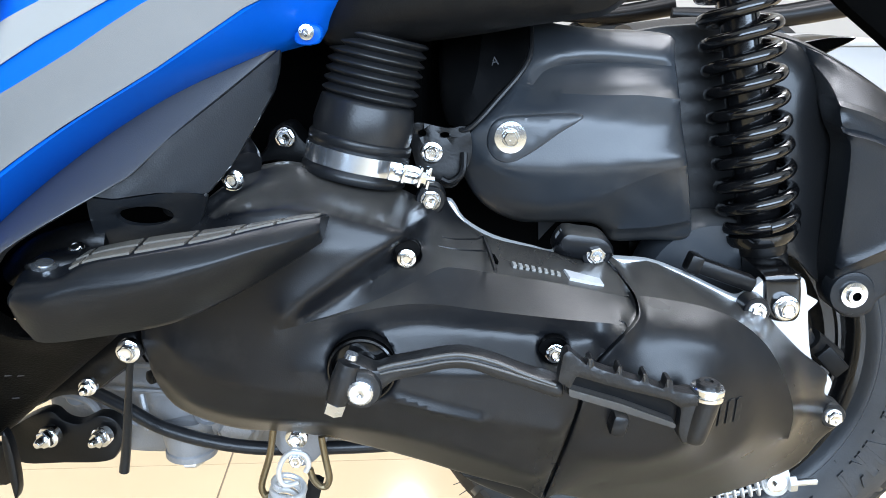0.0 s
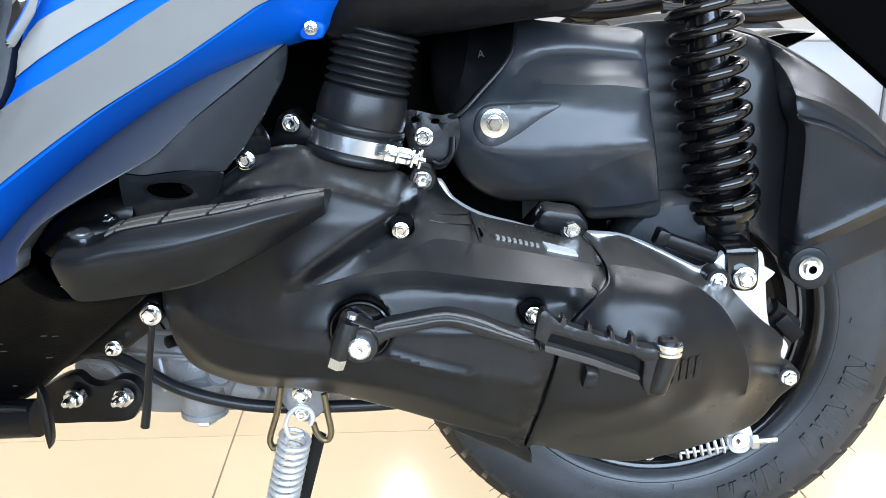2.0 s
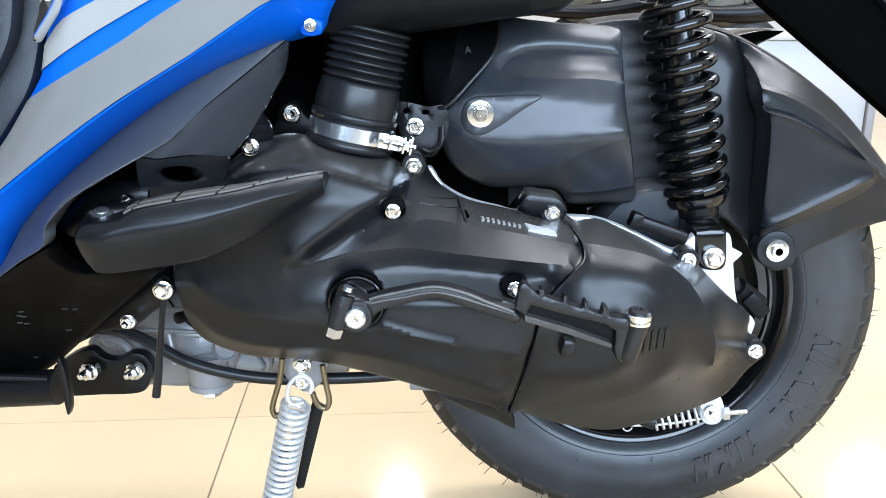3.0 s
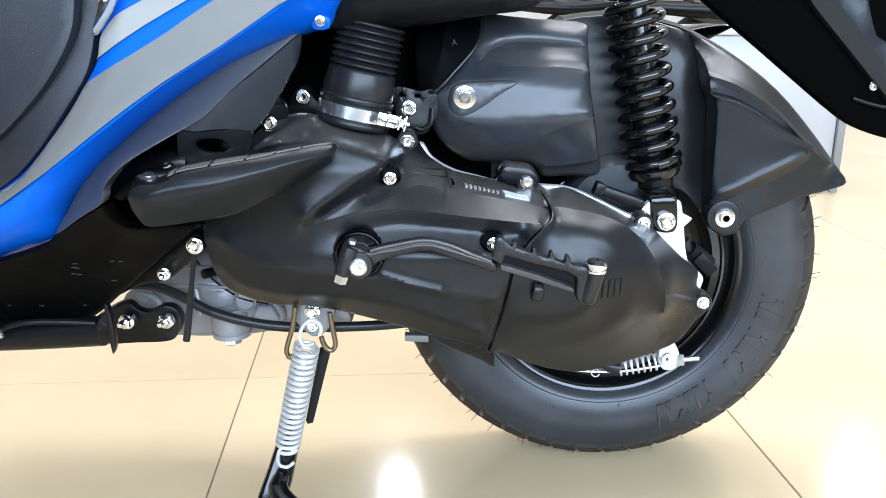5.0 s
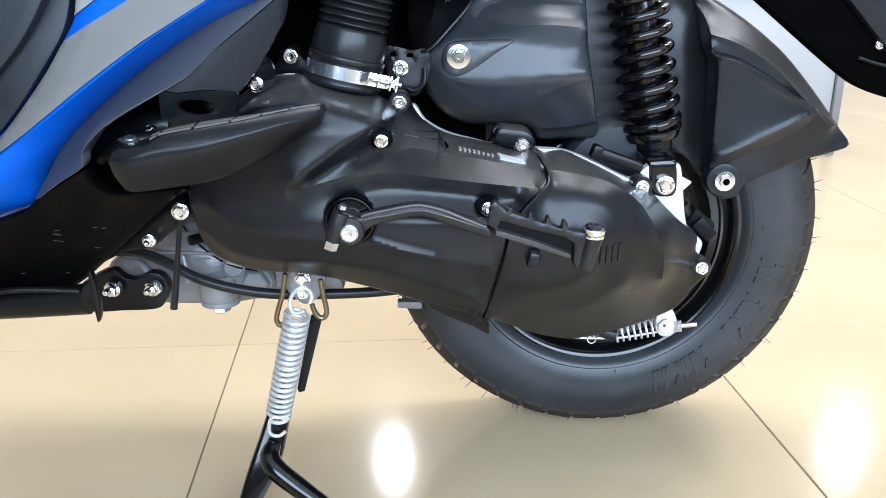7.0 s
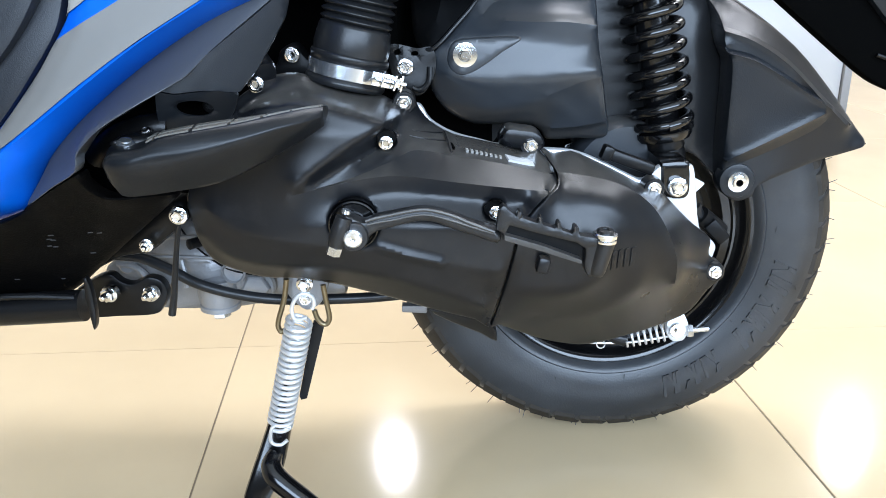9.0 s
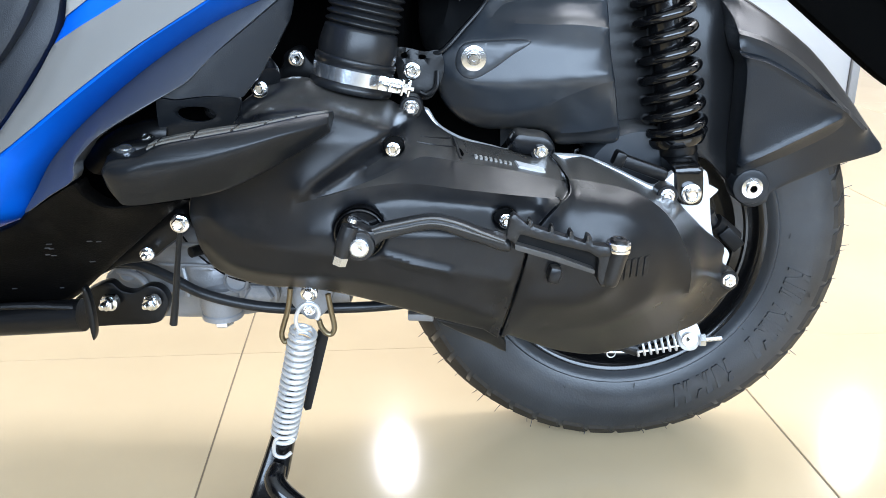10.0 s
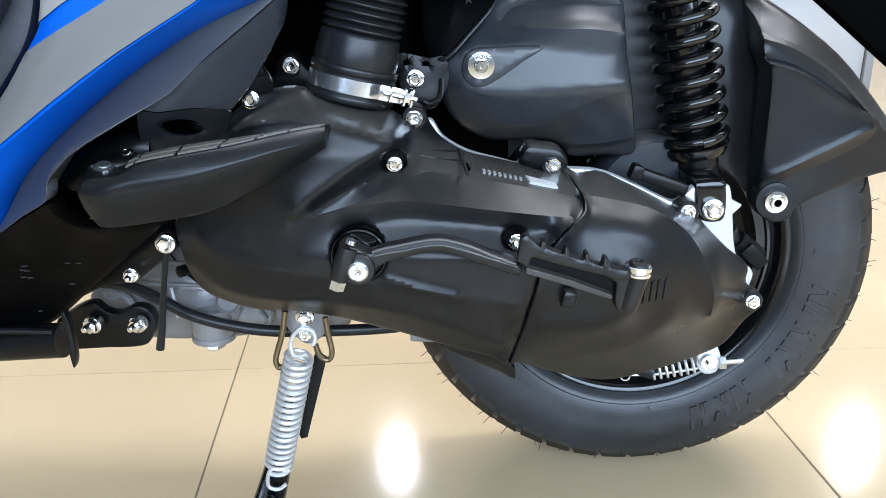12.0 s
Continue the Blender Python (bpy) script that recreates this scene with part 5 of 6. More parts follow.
def footpeg():
    # a lofted peg: front top edge, crest, lower edge and back top edge run from the hinge to the tip
    crest = curve([(-0.195, 0.388, 0.353), (-0.19, 0.386, 0.359), (-0.173, 0.384, 0.362), (-0.157, 0.384, 0.365), (-0.13, 0.384, 0.367), (-0.105, 0.387, 0.372), (-0.084, 0.394, 0.377), (-0.068, 0.404, 0.379), (-0.058, 0.415, 0.381)], 4)
    upper = curve([(-0.197, 0.394, 0.355), (-0.19, 0.391, 0.362), (-0.172, 0.39, 0.365), (-0.159, 0.39, 0.371), (-0.131, 0.391, 0.376), (-0.107, 0.395, 0.38), (-0.086, 0.403, 0.384), (-0.069, 0.412, 0.386), (-0.058, 0.42, 0.386)], 4)
    rear = curve([(-0.197, 0.405, 0.361), (-0.194, 0.412, 0.363), (-0.184, 0.425, 0.363), (-0.168, 0.434, 0.367), (-0.141, 0.436, 0.372), (-0.111, 0.436, 0.376), (-0.086, 0.434, 0.38), (-0.068, 0.43, 0.384), (-0.056, 0.426, 0.386)], 4)
    low = curve([(-0.195, 0.389, 0.351), (-0.194, 0.389, 0.345), (-0.19, 0.39, 0.337), (-0.184, 0.392, 0.331), (-0.158, 0.396, 0.333), (-0.127, 0.4, 0.338), (-0.102, 0.406, 0.348), (-0.076, 0.414, 0.362), (-0.058, 0.42, 0.373)], 4)
    under = [Vector((p.x, p.y + 0.03, p.z + 0.006)) for p in low]
    bm = bmesh.new()
    rows = []
    for k in range(len(crest)):
        a, b, c, d, e = upper[k], crest[k], low[k], under[k], rear[k]
        swell = 0.0062 * (1 - 0.75 * k / len(crest)) * min(1.0, 0.1 + k / 9)
        body = [b.lerp(c, u) + Vector((0, 0.0015 * u - swell * math.sin(math.pi * u ** 0.75), 0)) for u in (0.04, 0.12, 0.24, 0.38, 0.52, 0.66, 0.79, 0.9, 0.97)]
        soft = [b.lerp(a, u) + Vector((0, -0.0009 * math.sin(math.pi * u), 0.0007 * math.sin(math.pi * u))) for u in (0.9, 0.6, 0.3, 0.1)]
        rows.append([bm.verts.new(p) for p in [e, a] + soft + [b] + body + [c + Vector((0, 0.004, 0.001)), d]])
    n = len(rows[0])
    for a, b in zip(rows, rows[1:]):
        for k in range(n):
            bm.faces.new((a[k], a[(k + 1) % n], b[(k + 1) % n], b[k]))
    bm.faces.new(rows[0][::-1])
    bm.faces.new(rows[-1])
    bmesh.ops.recalc_face_normals(bm, faces=bm.faces)
    ob = part("foot_peg", bm, PEG, scooter, "dark grey plastic passenger foot peg, folded back", 50)
    # raised pads on the upper face, with gaps between
    m = len(crest) - 1
    spans = [(0.30, 0.345), (0.355, 0.46), (0.47, 0.575), (0.585, 0.685), (0.695, 0.80), (0.81, 0.95)]

    def on(u, v):
        k = u * m
        i = min(int(k), m - 1)
        f = k - i
        return upper[i].lerp(upper[i + 1], f).lerp(rear[i].lerp(rear[i + 1], f), v)
    for u0, u1 in spans:
        for v0, v1 in ((0.10, 0.46), (0.54, 0.92)):
            b = bmesh.new()
            vs = []
            steps = 5
            for s in range(steps):
                u = u0 + (u1 - u0) * s / (steps - 1)
                for v, up in ((v0, -0.001), (v0 + 0.03, 0.0010), (v1 - 0.03, 0.0010), (v1, -0.001)):
                    vs.append(b.verts.new(on(u + 0.012 * v, v) + Vector((0, -0.0004, up))))
            for s in range(steps - 1):
                for k in range(3):
                    b.faces.new((vs[s * 4 + k], vs[s * 4 + k + 1], vs[s * 4 + k + 5], vs[s * 4 + k + 4]))
            for s in (0, steps - 1):
                b.faces.new([vs[s * 4 + k] for k in range(4)])
            bmesh.ops.recalc_face_normals(b, faces=b.faces)
            part("pad", b, PEGTOP, ob, "worn brownish grey plastic pad")
    # hinge: clevis tongue with a pin, and the mount behind
    hg = part("hinge_tongue", relief([(-0.197, 0.408, 0.363), (-0.194, 0.408, 0.366), (-0.18, 0.412, 0.368), (-0.173, 0.414, 0.368), (-0.174, 0.41, 0.363), (-0.191, 0.408, 0.361)], thick=0.016, step=0.005, edge=0.002, n=2), SATIN, ob, "black steel hinge tongue")
    p = Vector((-0.186, 0.408, 0.366))
    part("hinge_pin", lathe([(0.0062, -0.004), (0.0062, -0.0012), (0.0042, -0.0004), (0.0040, 0.0004), (0.003, 0.0007)], along(p, p + Vector((0.1, -0.25, 1))), 24), ZINC, ob, "bright steel hinge pin")
    part("peg_mount", tube([(-0.23, 0.47, 0.342), (-0.205, 0.45, 0.359), (-0.18, 0.44, 0.368), (-0.168, 0.44, 0.368)], 0.010, 4, 14), SATIN, ob)
    bolt((-0.178, 0.425, 0.368), 0.0040, ob, "flange", (-50, 0, 0))
    return ob


footpeg()


# ---- body panels ----
def panels():
    rim = [(-0.403, 0.485, 0.252), (-0.352, 0.474, 0.270), (-0.316, 0.462, 0.284), (-0.288, 0.454, 0.295), (-0.27, 0.446, 0.306), (-0.261, 0.436, 0.33), (-0.243, 0.427, 0.353), (-0.216, 0.427, 0.379), (-0.177, 0.438, 0.411), (-0.139, 0.456, 0.436), (-0.101, 0.479, 0.454), (-0.078, 0.492, 0.461), (-0.068, 0.492, 0.465), (-0.06, 0.494, 0.478), (-0.043, 0.505, 0.501), (-0.044, 0.52, 0.544), (-0.181, 0.475, 0.539), (-0.222, 0.455, 0.507), (-0.224, 0.445, 0.484), (-0.227, 0.435, 0.46), (-0.228, 0.428, 0.443), (-0.235, 0.424, 0.429), (-0.247, 0.42, 0.409), (-0.266, 0.418, 0.385), (-0.285, 0.418, 0.364), (-0.304, 0.42, 0.351), (-0.334, 0.424, 0.332), (-0.379, 0.43, 0.306)]
    lines = [[(-0.36, 0.416, 0.295), (-0.329, 0.41, 0.316), (-0.299, 0.406, 0.337), (-0.254, 0.404, 0.367), (-0.211, 0.405, 0.399), (-0.172, 0.415, 0.428), (-0.135, 0.432, 0.452), (-0.097, 0.454, 0.479), (-0.074, 0.47, 0.496)], [(-0.362, 0.418, 0.293), (-0.332, 0.413, 0.307), (-0.303, 0.408, 0.322), (-0.275, 0.406, 0.335), (-0.253, 0.405, 0.356), (-0.222, 0.406, 0.387), (-0.194, 0.411, 0.409), (-0.157, 0.428, 0.436), (-0.12, 0.45, 0.459), (-0.084, 0.476, 0.481)]]
    shell = relief(rim, lines=lines[:1], guides=lines[1:], thick=0.02, step=0.0035, edge=0.019, n=3, soft=10)
    fn2 = surface_of(shell)
    ob = part("side_panel", shell, BLUE, scooter, "glossy blue side panel with grey stripes", 60)
    d1 = [(-0.31, 0.41, 0.332), (-0.301, 0.41, 0.338), (-0.256, 0.41, 0.368), (-0.212, 0.41, 0.401), (-0.173, 0.42, 0.429), (-0.134, 0.43, 0.454), (-0.097, 0.455, 0.481), (-0.085, 0.46, 0.489), (-0.126, 0.45, 0.489), (-0.144, 0.445, 0.483), (-0.173, 0.43, 0.462), (-0.2, 0.42, 0.445), (-0.229, 0.422, 0.428), (-0.236, 0.42, 0.421), (-0.249, 0.415, 0.401), (-0.273, 0.413, 0.37), (-0.287, 0.413, 0.357), (-0.311, 0.415, 0.344)]
    part("stripe", relief(d1, fn=fn2, thick=0.0012, step=0.004, edge=0.0003, n=2, lift=0.0026), DECAL, ob, "matt grey stripe sticker")
    d2 = [(-0.227, 0.43, 0.442), (-0.225, 0.43, 0.45), (-0.219, 0.435, 0.462), (-0.21, 0.44, 0.473), (-0.191, 0.445, 0.484), (-0.177, 0.45, 0.494), (-0.148, 0.45, 0.494), (-0.164, 0.445, 0.482), (-0.19, 0.435, 0.466), (-0.212, 0.43, 0.451)]
    part("stripe", relief(d2, fn=fn2, thick=0.0012, step=0.004, edge=0.0003, n=2, lift=0.0024), DECAL_LIGHT, ob, "light silver stripe sticker")
    sb = Vector((-0.072, 0.484, 0.469))
    part("screw_seat", relief([(-0.08, 0.49, 0.465), (-0.077, 0.49, 0.473), (-0.069, 0.491, 0.473), (-0.065, 0.491, 0.47), (-0.067, 0.491, 0.463), (-0.076, 0.49, 0.462)], thick=0.006, step=0.004, edge=0.002, n=2), BLUE, ob)
    bolt(sb, 0.0041, ob, "washer")
    # grey trim under the blue panel
    tr = [(-0.27, 0.434, 0.314), (-0.261, 0.440, 0.331), (-0.246, 0.440, 0.354), (-0.224, 0.442, 0.377), (-0.183, 0.452, 0.411), (-0.144, 0.467, 0.437), (-0.111, 0.486, 0.452), (-0.091, 0.497, 0.461), (-0.092, 0.496, 0.458), (-0.118, 0.47, 0.435), (-0.134, 0.444, 0.42), (-0.146, 0.42, 0.406), (-0.152, 0.412, 0.402), (-0.161, 0.404, 0.397), (-0.177, 0.396, 0.388), (-0.195, 0.391, 0.377), (-0.205, 0.389, 0.368), (-0.211, 0.387, 0.36), (-0.214, 0.388, 0.349), (-0.24, 0.41, 0.333)]
    part("lower_trim", relief(tr, guides=[[(-0.213, 0.388, 0.359), (-0.206, 0.39, 0.369), (-0.196, 0.392, 0.378)]], thick=0.014, step=0.004, edge=0.0015, n=3, soft=3), TRIMGREY, scooter, "dark grey satin plastic trim", 50)
    # black bracket cover with a round hole
    br = [(-0.1631, 0.4079, 0.3979), (-0.1542, 0.4171, 0.4004), (-0.1479, 0.4251, 0.4062), (-0.1341, 0.4428, 0.4196), (-0.1122, 0.47, 0.4386), (-0.0892, 0.4991, 0.4597), (-0.0899, 0.4943, 0.4478), (-0.092, 0.4886, 0.4374), (-0.1022, 0.4718, 0.4168), (-0.1085, 0.4616, 0.4044), (-0.1119, 0.4569, 0.4002), (-0.1191, 0.4468, 0.3907), (-0.1296, 0.4378, 0.3931), (-0.1377, 0.4306, 0.3947), (-0.1458, 0.4231, 0.3949), (-0.1539, 0.4154, 0.3948)]
    bc = part("bracket_cover", relief(br, thick=0.006, step=0.005, edge=0.0012, n=1), BRACKET, scooter, "dark grey plastic bracket cover folded over a round hole", 45)
    hc = (-0.1475, 0.432, 0.3815)
    ring = [(hc[0] + 0.0102 * math.cos(2 * math.pi * i / 28), hc[2] + 0.0066 * math.sin(2 * math.pi * i / 28) - 0.0012 * math.cos(2 * math.pi * i / 28)) for i in range(28)]
    part("lower_fold", relief([(-0.164, 0.409, 0.397), (-0.154, 0.416, 0.394), (-0.146, 0.424, 0.394), (-0.138, 0.432, 0.394), (-0.13, 0.439, 0.393), (-0.12, 0.448, 0.39), (-0.125, 0.459, 0.379), (-0.132, 0.469, 0.367), (-0.139, 0.481, 0.353), (-0.148, 0.468, 0.352), (-0.166, 0.452, 0.356), (-0.173, 0.437, 0.368), (-0.168, 0.42, 0.384)], thick=0.005, step=0.004, edge=0.0008, holes=[ring], n=1), BRACKET, bc)
    part("sunk_bolt", lathe([(0.006, -0.01), (0.006, 0.0), (0.0042, 0.0012), (0.0032, 0.0012), (0.003, -0.001)], Matrix.Translation((-0.146, 0.474, 0.378)) @ FACE, 12), CASTING, bc)
    # black lower panel
    lo = [(-0.406, 0.452, 0.260), (-0.356, 0.440, 0.278), (-0.323, 0.432, 0.291), (-0.293, 0.427, 0.301), (-0.274, 0.428, 0.309), (-0.27, 0.431, 0.314), (-0.241, 0.412, 0.332), (-0.215, 0.391, 0.347), (-0.214, 0.396, 0.339), (-0.211, 0.41, 0.328), (-0.204, 0.42, 0.322), (-0.188, 0.436, 0.32), (-0.172, 0.452, 0.317), (-0.178, 0.458, 0.308), (-0.215, 0.47, 0.276), (-0.248, 0.484, 0.247), (-0.264, 0.49, 0.233), (-0.282, 0.494, 0.222), (-0.312, 0.497, 0.218), (-0.363, 0.5, 0.214), (-0.437, 0.5, 0.209)]
    lpm = relief(lo, guides=[[(-0.394, 0.475, 0.239), (-0.342, 0.468, 0.252), (-0.311, 0.464, 0.261), (-0.269, 0.456, 0.283), (-0.23, 0.432, 0.308), (-0.209, 0.445, 0.305)]], thick=0.015, step=0.006, edge=0.004, n=3, soft=6)
    fl = surface_of(lpm)
    lp = part("lower_panel", lpm, PANEL, scooter, "textured black plastic lower panel with pale specks", 50)
    rnd = random.Random(11)
    for cx, cz in flat([(-0.265, 0.45, 0.286), (-0.268, 0.45, 0.282), (-0.271, 0.45, 0.275), (-0.23, 0.45, 0.287), (-0.266, 0.45, 0.281), (-0.244, 0.47, 0.266), (-0.309, 0.47, 0.241), (-0.334, 0.47, 0.242), (-0.275, 0.48, 0.24), (-0.344, 0.49, 0.216), (-0.267, 0.46, 0.274), (-0.236, 0.45, 0.288)]):
        p = [(cx + dx, 0, cz + dz) for dx, dz in ((-0.0022 * rnd.uniform(.6, 1.3), -0.0005), (0.0022 * rnd.uniform(.4, 1.2), -0.0004), (0.002 * rnd.uniform(.4, 1), 0.0005), (-0.002, 0.0005))]
        part("speck", relief(p, fn=fl, thick=0.0007, step=0.01, edge=0.0001, n=1, lift=0.0004), TRIMGREY, lp)
    # floorboard side and leg panel ahead of the blue panel, chrome blade
    fb = [(-0.387, 0.44, 0.299), (-0.341, 0.436, 0.325), (-0.311, 0.432, 0.345), (-0.289, 0.43, 0.36), (-0.269, 0.43, 0.381), (-0.251, 0.432, 0.405), (-0.237, 0.436, 0.426), (-0.231, 0.44, 0.441), (-0.228, 0.445, 0.458), (-0.223, 0.452, 0.484), (-0.222, 0.465, 0.538), (-0.355, 0.455, 0.537)]
    f = part("leg_panel", relief(fb, [(-0.276, 0.438, 0.436), (-0.306, 0.434, 0.383)], thick=0.02, step=0.01, edge=0.003, n=2), GREY, scooter, "dark grey plastic inner leg panel")
    fi = [(-0.372, 0.431, 0.35), (-0.329, 0.427, 0.37), (-0.301, 0.425, 0.385), (-0.277, 0.425, 0.406), (-0.256, 0.427, 0.43), (-0.24, 0.431, 0.458), (-0.236, 0.437, 0.483), (-0.234, 0.447, 0.537), (-0.347, 0.442, 0.536)]
    part("raised_field", relief(fi, thick=0.01, step=0.008, edge=0.003, n=4), GREY, f)
    ch = [(-0.221, 0.42, 0.46), (-0.221, 0.42, 0.465), (-0.217, 0.422, 0.477), (-0.214, 0.424, 0.491), (-0.203, 0.424, 0.491), (-0.207, 0.422, 0.48), (-0.214, 0.42, 0.469)]
    part("chrome_blade", relief(ch, thick=0.008, step=0.003, edge=0.005, n=3), CHROME, scooter, "small chromed trim blade")
    # black underside of the seat body
    un = [(-0.082, 0.52, 0.519), (-0.074, 0.515, 0.469), (-0.063, 0.512, 0.46), (-0.045, 0.512, 0.458), (-0.018, 0.512, 0.462), (0.019, 0.514, 0.467), (0.055, 0.518, 0.473), (0.087, 0.522, 0.477), (0.1, 0.525, 0.483), (0.115, 0.53, 0.498), (0.114, 0.53, 0.52)]
    part("seat_underside", relief(un, [(-0.017, 0.5, 0.48), (0.036, 0.506, 0.485), (-0.044, 0.504, 0.472)], thick=0.12, step=0.008, edge=0.012, n=3), BLACK, scooter, "black plastic underside of the seat body")
    # tail: upright black sheet painting the shaded underside, and grey side panel
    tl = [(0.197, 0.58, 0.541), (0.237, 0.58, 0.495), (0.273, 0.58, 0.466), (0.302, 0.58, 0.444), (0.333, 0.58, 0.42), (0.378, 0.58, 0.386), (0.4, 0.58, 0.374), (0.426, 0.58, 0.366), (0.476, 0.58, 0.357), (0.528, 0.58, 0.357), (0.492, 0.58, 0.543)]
    t = part("tail_underside", relief(tl, thick=0.012, step=0.014, edge=0.004, n=3), SHADE_BLACK, scooter, "tail underside with its shade painted deep black")
    tg = [(0.316, 0.572, 0.514), (0.334, 0.572, 0.486), (0.365, 0.572, 0.453), (0.417, 0.572, 0.399), (0.474, 0.572, 0.338), (0.516, 0.572, 0.339), (0.493, 0.572, 0.459), (0.409, 0.572, 0.451), (0.389, 0.572, 0.477), (0.372, 0.572, 0.514)]
    part("tail_panel", relief(tg, thick=0.02, step=0.008, edge=0.004, creases=[(flat([(0.343, 0.57, 0.505), (0.361, 0.57, 0.48), (0.39, 0.57, 0.449), (0.412, 0.57, 0.424), (0.457, 0.57, 0.375)]), 0.012, 0.004)], n=3), FENDER, t, "dark grey plastic tail side panel")
    part("lower_edge", tube([(0.385, 0.577, 0.403), (0.406, 0.577, 0.397), (0.427, 0.577, 0.394), (0.458, 0.577, 0.392)], 0.0018, 4, 8), SATIN, t)
    bolt((0.402, 0.577, 0.414), 0.0041, t, "washer")
    return ob


panels()


def fill_and_stay():
    # black blocks added behind the openings, in place of the shade inside
    inn = part("opening_fill", block((0.52, 0.16, 0.30), pose(-0.27, 0.68, 0.47), 0.02), SHADE_BLACK, scooter, "black blocks added to fill the shaded openings")
    part("opening_fill_mid", block((0.24, 0.10, 0.26), pose(-0.05, 0.68, 0.38), 0.01), SHADE_BLACK, inn)
    part("opening_fill_low", block((0.16, 0.08, 0.10), pose(0.06, 0.68, 0.31), 0.01), SHADE_BLACK, inn)
    part("peg_opening_fill", block((0.16, 0.02, 0.106), pose(-0.215, 0.488, 0.363), 0.004), SHADE_BLACK, inn)
    # plate-holder stay above the mudguard
    st = [(0.258, 0.7, 0.453), (0.275, 0.7, 0.458), (0.296, 0.7, 0.462), (0.312, 0.7, 0.462), (0.314, 0.7, 0.46), (0.295, 0.7, 0.45), (0.283, 0.7, 0.444), (0.271, 0.7, 0.446)]
    part("plate_stay", relief(st, thick=0.06, step=0.006, edge=0.002), GLOSS, scooter, "gloss black stay above the mudguard")


fill_and_stay()


def brake():
    adj = Vector((0.241, 0.572, 0.153))
    ob = part("brake_arm", relief([(0.235, 0.582, 0.167), (0.244, 0.58, 0.17), (0.25, 0.577, 0.162), (0.252, 0.575, 0.152), (0.248, 0.575, 0.142), (0.238, 0.575, 0.141), (0.232, 0.576, 0.148), (0.232, 0.578, 0.158)], thick=0.006, step=0.004, edge=0.0015), ALU_BRIGHT, scooter, "bright steel brake arm with adjuster")
    bolt(adj + Vector((0, 0.001, 0)), 0.0071, ob, "washer", name="pivot")
    a, z = Vector((0.25, 0.575, 0.152)), Vector((0.27, 0.575, 0.154))
    b = tube([a, a.lerp(z, 0.25)], 0.0062, 1, 6)
    tube([a.lerp(z, 0.25), z], 0.0026, 1, 12, b)
    part("adjuster_nut", b, ZINC, ob)
    p, q = Vector((0.235, 0.583, 0.148)), Vector((0.195, 0.583, 0.141))
    part("return_spring", helix(p, q, 0.0085, 0.0011, 7, 8, 20), SPRING, ob, "small bright return spring")
    part("cable_boot", tube([(0.195, 0.583, 0.14), (0.185, 0.583, 0.142), (0.177, 0.582, 0.145)], [0.0075, 0.006, 0.004], 3, 12), RUBBER, ob)
    part("brake_cable", tube([(0.237, 0.586, 0.141), (0.201, 0.588, 0.134), (0.161, 0.588, 0.134), (0.121, 0.585, 0.141), (0.087, 0.58, 0.156)], 0.0012, 5, 8), STEEL_WIRE, ob)
    part("wire_loop", tube([Vector((0.173, 0.584, 0.134)) + Vector((0.004 * math.cos(a), 0, 0.004 * math.sin(a))) for a in np.linspace(0, 6, 12)], 0.0007, 2, 6), STEEL_WIRE, ob)


brake()


